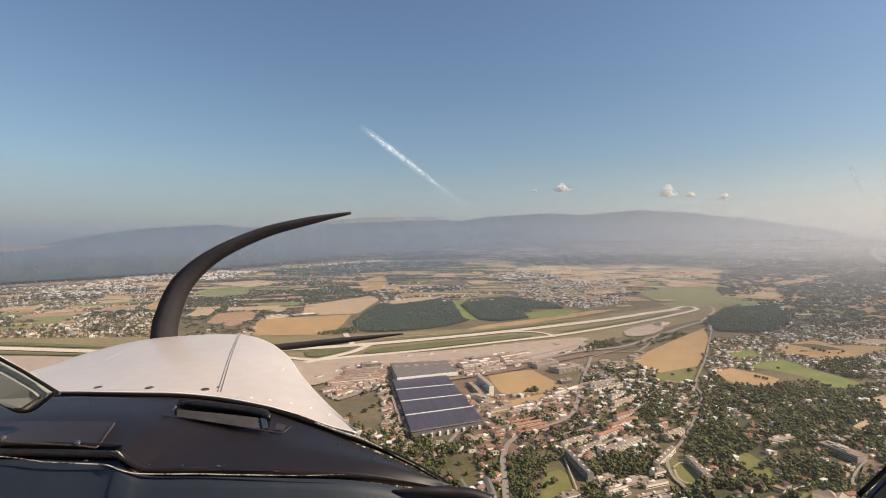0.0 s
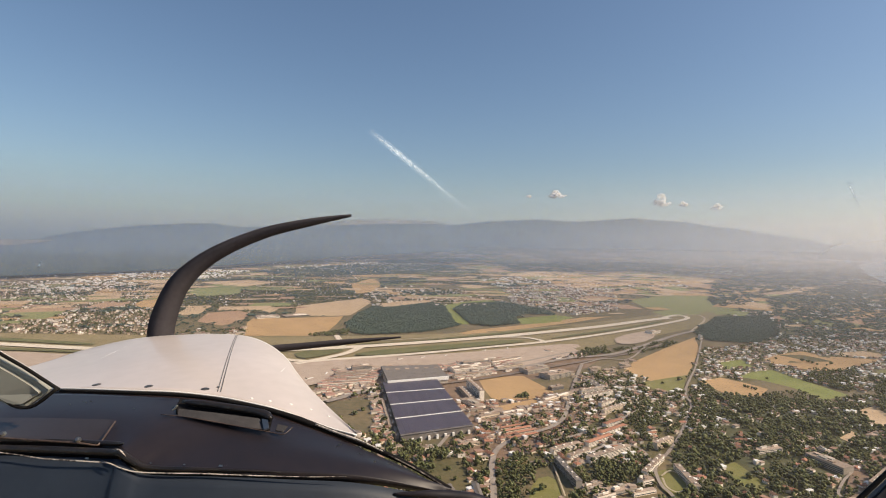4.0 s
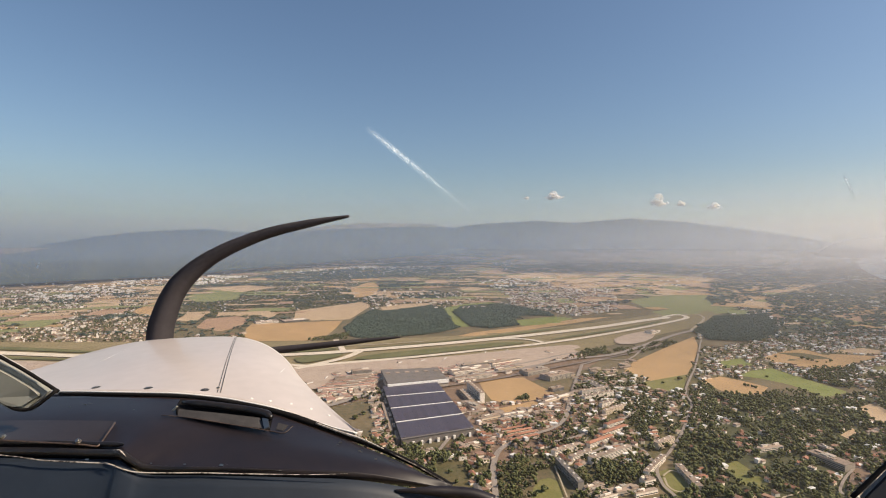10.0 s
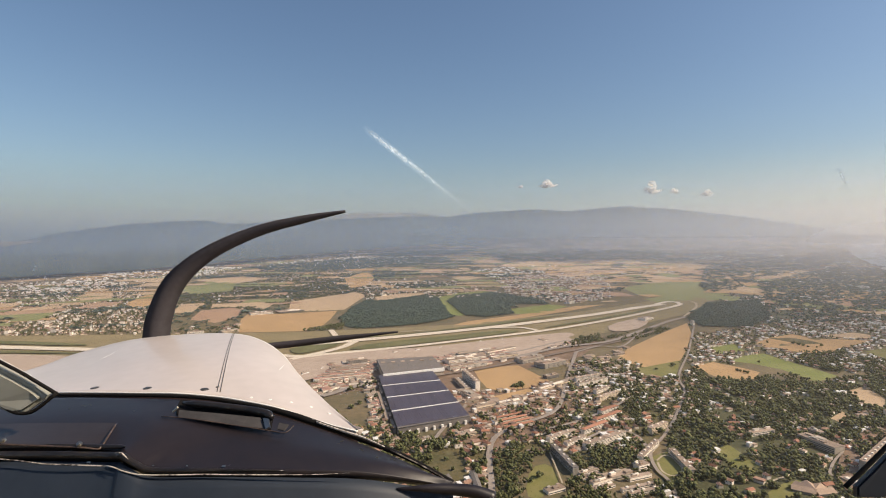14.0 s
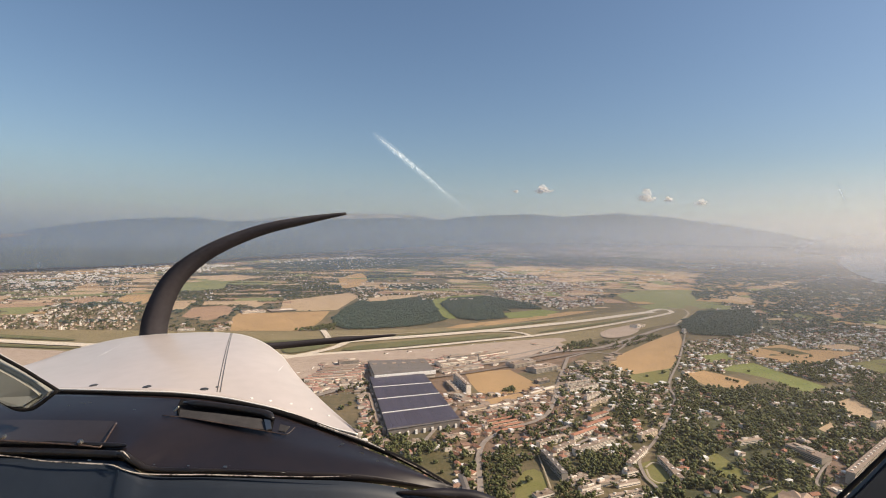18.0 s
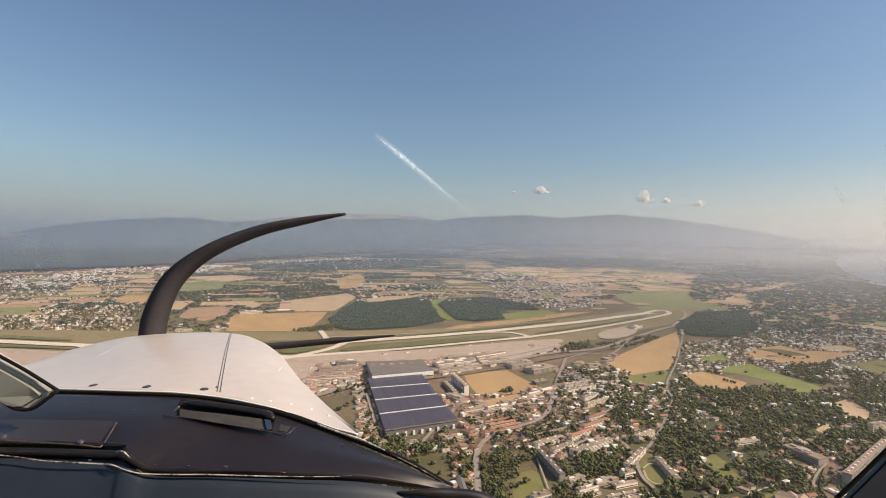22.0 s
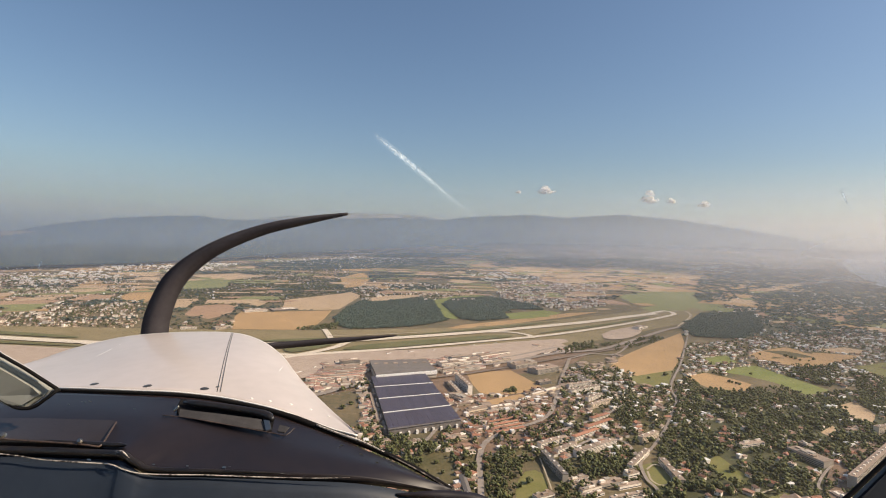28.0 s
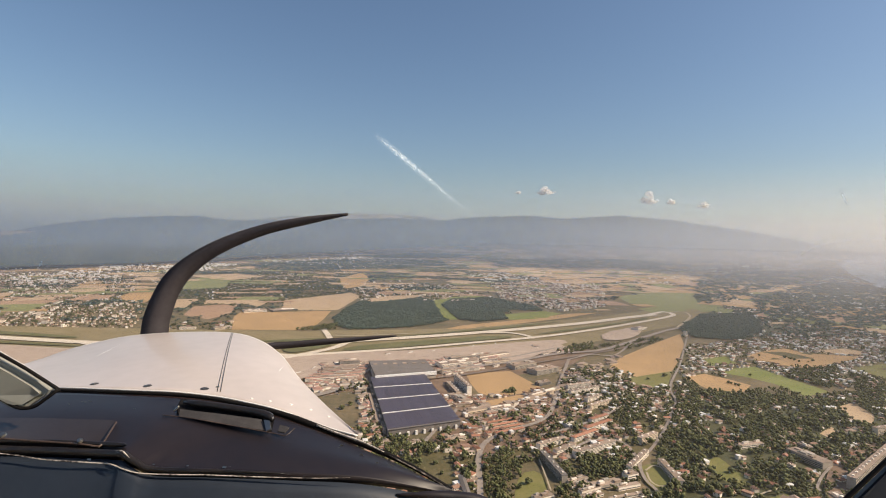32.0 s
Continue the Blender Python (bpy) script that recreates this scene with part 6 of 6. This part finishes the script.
# edge highlight of the panel, painted as a lighter brown bar
hung("panel_edge", tube(spline([(-0.838, 0.944, -0.375), (-0.744, 0.942, -0.378), (-0.659, 0.939, -0.380), (-0.631, 0.937, -0.382), (-0.621, 0.939, -0.381), (-0.623, 0.962, -0.371), (-0.641, 1.015, -0.366)], 34), .0018), M["worn_glint_brown"], access, "brown bar standing in for the highlight along the access panel edge")
for p in ((-0.660, 0.940, -0.374), (-0.803, 0.945, -0.369)):
    hung("screw", stud(p, Vector((0, -.6, .8)), .0052, .004), M["steel"], access, "bright screw head")
hung("demister_vent", plate([(-0.554, 1.075, -0.355), (-0.557, 1.100, -0.345), (-0.458, 1.092, -0.351), (-0.371, 1.080, -0.359), (-0.346, 1.060, -0.364), (-0.343, 1.030, -0.383), (-0.438, 1.045, -0.377), (-0.542, 1.055, -0.366)], .003, .002), M["rubber"], dash, "black demister slot")
hung("vent_plate", plate([(-0.538, 1.058, -0.352), (-0.464, 1.052, -0.356), (-0.369, 1.045, -0.363), (-0.347, 1.024, -0.377), (-0.457, 1.036, -0.369), (-0.534, 1.046, -0.361)], .003, .001), M["vent"], dash, "grey mesh plate in the demister slot")
hung("vent_hood", tube(spline([(-0.541, 1.078, -0.344), (-0.472, 1.070, -0.347), (-0.399, 1.062, -0.353), (-0.362, 1.055, -0.358), (-0.345, 1.045, -0.364)], 24), np.interp(np.linspace(0, 1, 24), [0, .1, .85, 1], [.003, .0075, .0085, .004])), M["lip"], dash, "black rounded hood over the demister slot")
hung("vent_bracket", plate([(-0.362, 1.040, -0.363), (-0.349, 1.038, -0.364), (-0.340, 1.022, -0.376), (-0.350, 1.020, -0.378)], .003, .001), M["steel"], dash, "bright metal bracket")
hung("vent_bracket", plate([(-0.330, 1.040, -0.372), (-0.308, 1.034, -0.374), (-0.314, 1.022, -0.382), (-0.330, 1.026, -0.381)], .002, .001), M["vent"], dash, "dull metal bracket at the slot")
hung("vent_latch", tube(spline([(-0.542, 1.040, -0.350), (-0.538, 1.042, -0.346), (-0.534, 1.045, -0.341)], 6), .0022, 6), M["steel"], dash, "bright latch wire at the slot")
hung("vent_rim", tube(spline([(-0.568, 1.045, -0.360), (-0.503, 1.038, -0.363), (-0.407, 1.025, -0.372), (-0.338, 1.016, -0.379), (-0.310, 1.012, -0.381), (-0.298, 1.030, -0.374)], 30), .0011), M["worn_glint_brown"], dash, "thin worn rim round the slot")

# sun glints on the dashboard, set as tiny bright plates
r = random.Random(4)
for p in ((-0.794, 1.100, -0.363), (-0.766, 1.100, -0.357), (-0.760, 1.100, -0.358), (-0.751, 1.100, -0.355), (-0.747, 1.100, -0.356), (-0.656, 1.100, -0.369), (-0.208, 1.050, -0.414), (-0.215, 1.050, -0.420), (-0.168, 1.040, -0.427), (-0.164, 1.040, -0.428), (-0.134, 1.030, -0.438), (-0.105, 1.020, -0.436), (-0.100, 1.020, -0.438), (-0.532, 0.950, -0.418), (-0.470, 0.950, -0.419), (-0.403, 0.950, -0.420), (-0.394, 0.950, -0.420), (-0.630, 0.920, -0.400), (-0.720, 0.920, -0.402)):
    q, w = on_dash(p, .002), r.uniform(.6, 1.5)
    hung("glint_speck", plate([tuple(q + Vector(o) * w) for o in ((-.0026, 0, 0), (.0026, 0, -.0005), (.0022, .001, .0016), (-.0018, .001, .0016))], .0006, 0), M["steel"], dash, "tiny bright plate standing in for a sun glint")

# instrument panel face below the edge
low = [(x * .96, y * .90, z - .20) for x, y, z in lip]
face = [tuple(np.array(a) * .6 + np.array(b) * .4 + np.array((0, -.012, 0))) for a, b in zip(lip, low)]
hung("instrument_panel", skin(grid_of([[(x, y - .004, z - .010) for x, y, z in lip], face, low], 49, 9), .01), M["panel"], plane, "dark blue-black painted instrument panel")
hung("panel_shoulder", tube(spline([(-0.087, 0.940, -0.456), (-0.037, 0.945, -0.458), (0.009, 0.955, -0.464), (0.054, 0.960, -0.471), (0.089, 0.960, -0.484)], 20), np.interp(np.linspace(0, 1, 20), [0, .4, 1], [.002, .010, .014])), M["pad"], plane, "rounded dark end of the dashboard")

# unseen cabin shell behind and above the eye, added to shade the dashboard
roof = [[(x, y, .40 - .10 * (x / .62) ** 2 - .05 * max(0, y)) for x in np.linspace(-.62, .62, 7)] for y in (-1.3, -.5, .30)]
hung("unseen_roof", skin(grid_of(roof, 19, 7), .03), M["post"], plane, "unseen plain cabin roof, added to shade the dashboard")
hung("unseen_bulkhead", box(bmesh.new(), -.62, .62, -1.36, -1.32, -.9, .38), M["pad"], plane, "unseen plain rear wall, added to close off light", False)
for s in (-1, 1):
    hung("unseen_door", box(bmesh.new(), s * .66 - .02, s * .66 + .02, -1.3, .35, -.9, -.42), M["pad"], plane, "unseen plain door panel, added to close off light", False)

# posts
post = hung("windscreen_post", plate([(-0.899, 1.000, -0.217), (-0.855, 1.000, -0.241), (-0.811, 1.000, -0.264), (-0.776, 1.000, -0.284), (-0.754, 1.000, -0.300), (-0.760, 0.996, -0.309), (-0.789, 0.992, -0.331), (-0.816, 0.992, -0.333), (-0.852, 0.996, -0.317), (-0.899, 1.000, -0.313)], .02, .008), M["post"], plane, "grey-green painted windscreen post")
hung("post_edge", tube(spline([(-0.885, 0.985, -0.208), (-0.842, 0.985, -0.233), (-0.799, 0.985, -0.256), (-0.761, 0.985, -0.279), (-0.730, 0.985, -0.298)], 16), .0034), M["rubber"], post)
hung("post_edge", tube(spline([(-0.890, 0.990, -0.205), (-0.847, 0.990, -0.230), (-0.803, 0.990, -0.254), (-0.767, 0.990, -0.276)], 16), .0014), M["metal"], post, "bright edge of the windscreen post")
hung("post_edge", tube(spline([(-0.731, 0.980, -0.295), (-0.748, 0.977, -0.310), (-0.774, 0.975, -0.328), (-0.804, 0.975, -0.329), (-0.838, 0.980, -0.315), (-0.881, 0.980, -0.310)], 18), .0034), M["rubber"], post)
side = hung("door_post", plate([(0.913, 1.180, -0.565), (0.954, 1.182, -0.525), (0.990, 1.184, -0.489), (1.029, 1.185, -0.448), (1.030, 1.181, -0.587), (0.915, 1.181, -0.589)], .02, .004), M["panel"], plane, "dark grey door post")
hung("post_edge", tube(spline([(0.882, 1.162, -0.560), (0.927, 1.164, -0.518), (0.974, 1.166, -0.472), (1.013, 1.166, -0.431)], 12), .005), M["rubber"], side)


# propeller
def blade(line, widths):
    """A bent, tapering blade: an arched outline with a thin lens-shaped section."""
    pts = spline(line, 40)
    w = [float(q) for q in np.interp(np.linspace(0, 1, 40), np.linspace(0, 1, len(widths)), widths)]
    bm = bmesh.new()
    rings = []
    for i, p in enumerate(pts):
        t = Vector(pts[min(i + 1, 39)] - pts[max(i - 1, 0)]).normalized()
        s = t.cross(Vector(p)).normalized()
        n = s.cross(t)
        c = Vector(p)
        rings.append([bm.verts.new(c + s * w[i] * .5), bm.verts.new(c + n * w[i] * .13 + s * w[i] * .12), bm.verts.new(c - s * w[i] * .5), bm.verts.new(c - n * w[i] * .13 + s * w[i] * .12)])
    for a, b in zip(rings, rings[1:]):
        for k in range(4):
            bm.faces.new((a[k], a[(k + 1) % 4], b[(k + 1) % 4], b[k]))
    bm.faces.new(rings[0]), bm.faces.new(rings[-1][::-1])
    bmesh.ops.recalc_face_normals(bm, faces=bm.faces[:])
    return bm


hub = bmesh.new()
bmesh.ops.create_cone(hub, cap_ends=True, segments=20, radius1=.13, radius2=.05, depth=.25, matrix=Matrix.Translation(Vector([(-1.032, 2.080, -0.589)][0])) @ pose(0, 0, 0, -90, 0, 24))
prop = hung("propeller", hub, M["blade"], plane, "black two-bladed propeller")
hung("blade", blade([(-1.090, 1.963, -0.400), (-1.075, 1.965, -0.303), (-1.016, 1.968, -0.174), (-0.891, 1.971, -0.067), (-0.706, 1.974, 0.016), (-0.526, 1.976, 0.061), (-0.376, 1.978, 0.089)], [.094, .090, .078, .056, .042, .030, .010]), M["blade"], prop, "curved black propeller blade")
hung("blade", blade([(-0.763, 1.965, -0.421), (-0.615, 1.968, -0.411), (-0.403, 1.969, -0.387), (-0.181, 1.972, -0.363)], [.02, .026, .022, .006]), M["blade"], prop, "curved black propeller blade")


def glare_mark_material():
    """Reflection and pale marks on the windscreen, painted as a broken thin white film."""
    m = bpy.data.materials.new("windscreen_streak")
    m.use_nodes = True
    n, l = m.node_tree.nodes, m.node_tree.links
    n.remove(n["Principled BSDF"])
    co = n.new("ShaderNodeTexCoord")
    gen = n.new("ShaderNodeSeparateXYZ")
    l.new(co.outputs["UV"], gen.inputs[0])

    def bell(sock, power):
        a = n.new("ShaderNodeMath")
        a.operation = "MULTIPLY_ADD"
        a.inputs[1].default_value, a.inputs[2].default_value = 2, -1
        l.new(sock, a.inputs[0])
        b = n.new("ShaderNodeMath")
        b.operation = "ABSOLUTE"
        l.new(a.outputs[0], b.inputs[0])
        c = n.new("ShaderNodeMath")
        c.operation = "SUBTRACT"
        c.inputs[0].default_value = 1
        l.new(b.outputs[0], c.inputs[1])
        d = n.new("ShaderNodeMath")
        d.operation = "POWER"
        d.inputs[1].default_value = power
        l.new(c.outputs[0], d.inputs[0])
        return d.outputs[0]
    nz = n.new("ShaderNodeTexNoise")
    nz.inputs["Scale"].default_value, nz.inputs["Detail"].default_value = 210, 5
    l.new(co.outputs["Object"], nz.inputs["Vector"])
    a, b = n.new("ShaderNodeMath"), n.new("ShaderNodeMath")
    a.operation = b.operation = "MULTIPLY"
    early = n.new("ShaderNodeMath")
    early.operation = "POWER"
    early.inputs[1].default_value = 0.55
    l.new(gen.outputs["X"], early.inputs[0])
    l.new(bell(early.outputs[0], 1.3), a.inputs[0]), l.new(bell(gen.outputs["Y"], 1.4), a.inputs[1])
    patch = n.new("ShaderNodeMath")
    patch.operation = "POWER"
    patch.inputs[1].default_value = 3.0
    l.new(nz.outputs["Fac"], patch.inputs[0])
    l.new(a.outputs[0], b.inputs[0]), l.new(patch.outputs[0], b.inputs[1])
    c = n.new("ShaderNodeMath")
    c.operation = "MULTIPLY"
    c.inputs[1].default_value = 4.6
    c.use_clamp = True
    l.new(b.outputs[0], c.inputs[0])
    d, tl, tr = n.new("ShaderNodeBsdfDiffuse"), n.new("ShaderNodeBsdfTranslucent"), n.new("ShaderNodeBsdfTransparent")
    half, mix = n.new("ShaderNodeMixShader"), n.new("ShaderNodeMixShader")
    d.inputs["Color"].default_value = tl.inputs["Color"].default_value = (.74, .88, 1.0, 1)
    half.inputs[0].default_value = 0.3
    l.new(d.outputs[0], half.inputs[1]), l.new(tl.outputs[0], half.inputs[2])
    l.new(c.outputs[0], mix.inputs[0]), l.new(tr.outputs[0], mix.inputs[1]), l.new(half.outputs[0], mix.inputs[2])
    l.new(mix.outputs[0], n["Material Output"].inputs["Surface"])
    return m


M_GLARE_MARK = glare_mark_material()


def glare_mark(line, width, label):
    pts = spline(line, 24)
    v, uv = [], []
    for i, p in enumerate(pts):
        t = Vector(pts[min(i + 1, 23)] - pts[max(i - 1, 0)]).normalized()
        ahead = Vector(p).normalized()
        s = (t.cross(ahead).normalized() * .55 + ahead * .83) * width / 2      # tilted so that the sun brightens the strip
        v += [tuple(Vector(p) - s), tuple(map(float, p)), tuple(Vector(p) + s)]
        uv += [(i / 23, 0), (i / 23, .5), (i / 23, 1)]
    f = [(3 * i + k, 3 * i + k + 1, 3 * i + k + 4, 3 * i + k + 3) for i in range(23) for k in (0, 1)]
    me = mesh("windscreen_streak", v, f, [M_GLARE_MARK], smooth=True)
    layer = me.uv_layers.new(name="uv")
    for lp in me.loops:
        layer.data[lp.index].uv = uv[lp.vertex_index]
    ob = new("windscreen_streak", me)
    ob.parent = plane
    return tagged(ob, label)


# the first strip is a painted windscreen reflection
glare_mark([(-0.144, 0.960, 0.195), (-0.099, 1.000, 0.163), (-0.047, 1.045, 0.126), (0.012, 1.090, 0.082), (0.079, 1.140, 0.032)], .027, "thin white strip standing in for a reflection on the windscreen")
glare_mark([(-0.784, 1.000, -0.068), (-0.780, 1.000, -0.059), (-0.778, 1.000, -0.054), (-0.775, 1.000, -0.048)], .012, "small pale speck on the windscreen")
glare_mark([(0.891, 1.211, 0.149), (0.909, 1.221, 0.127), (0.927, 1.231, 0.102), (0.945, 1.240, 0.075)], .020, "faint short streak on the windscreen")
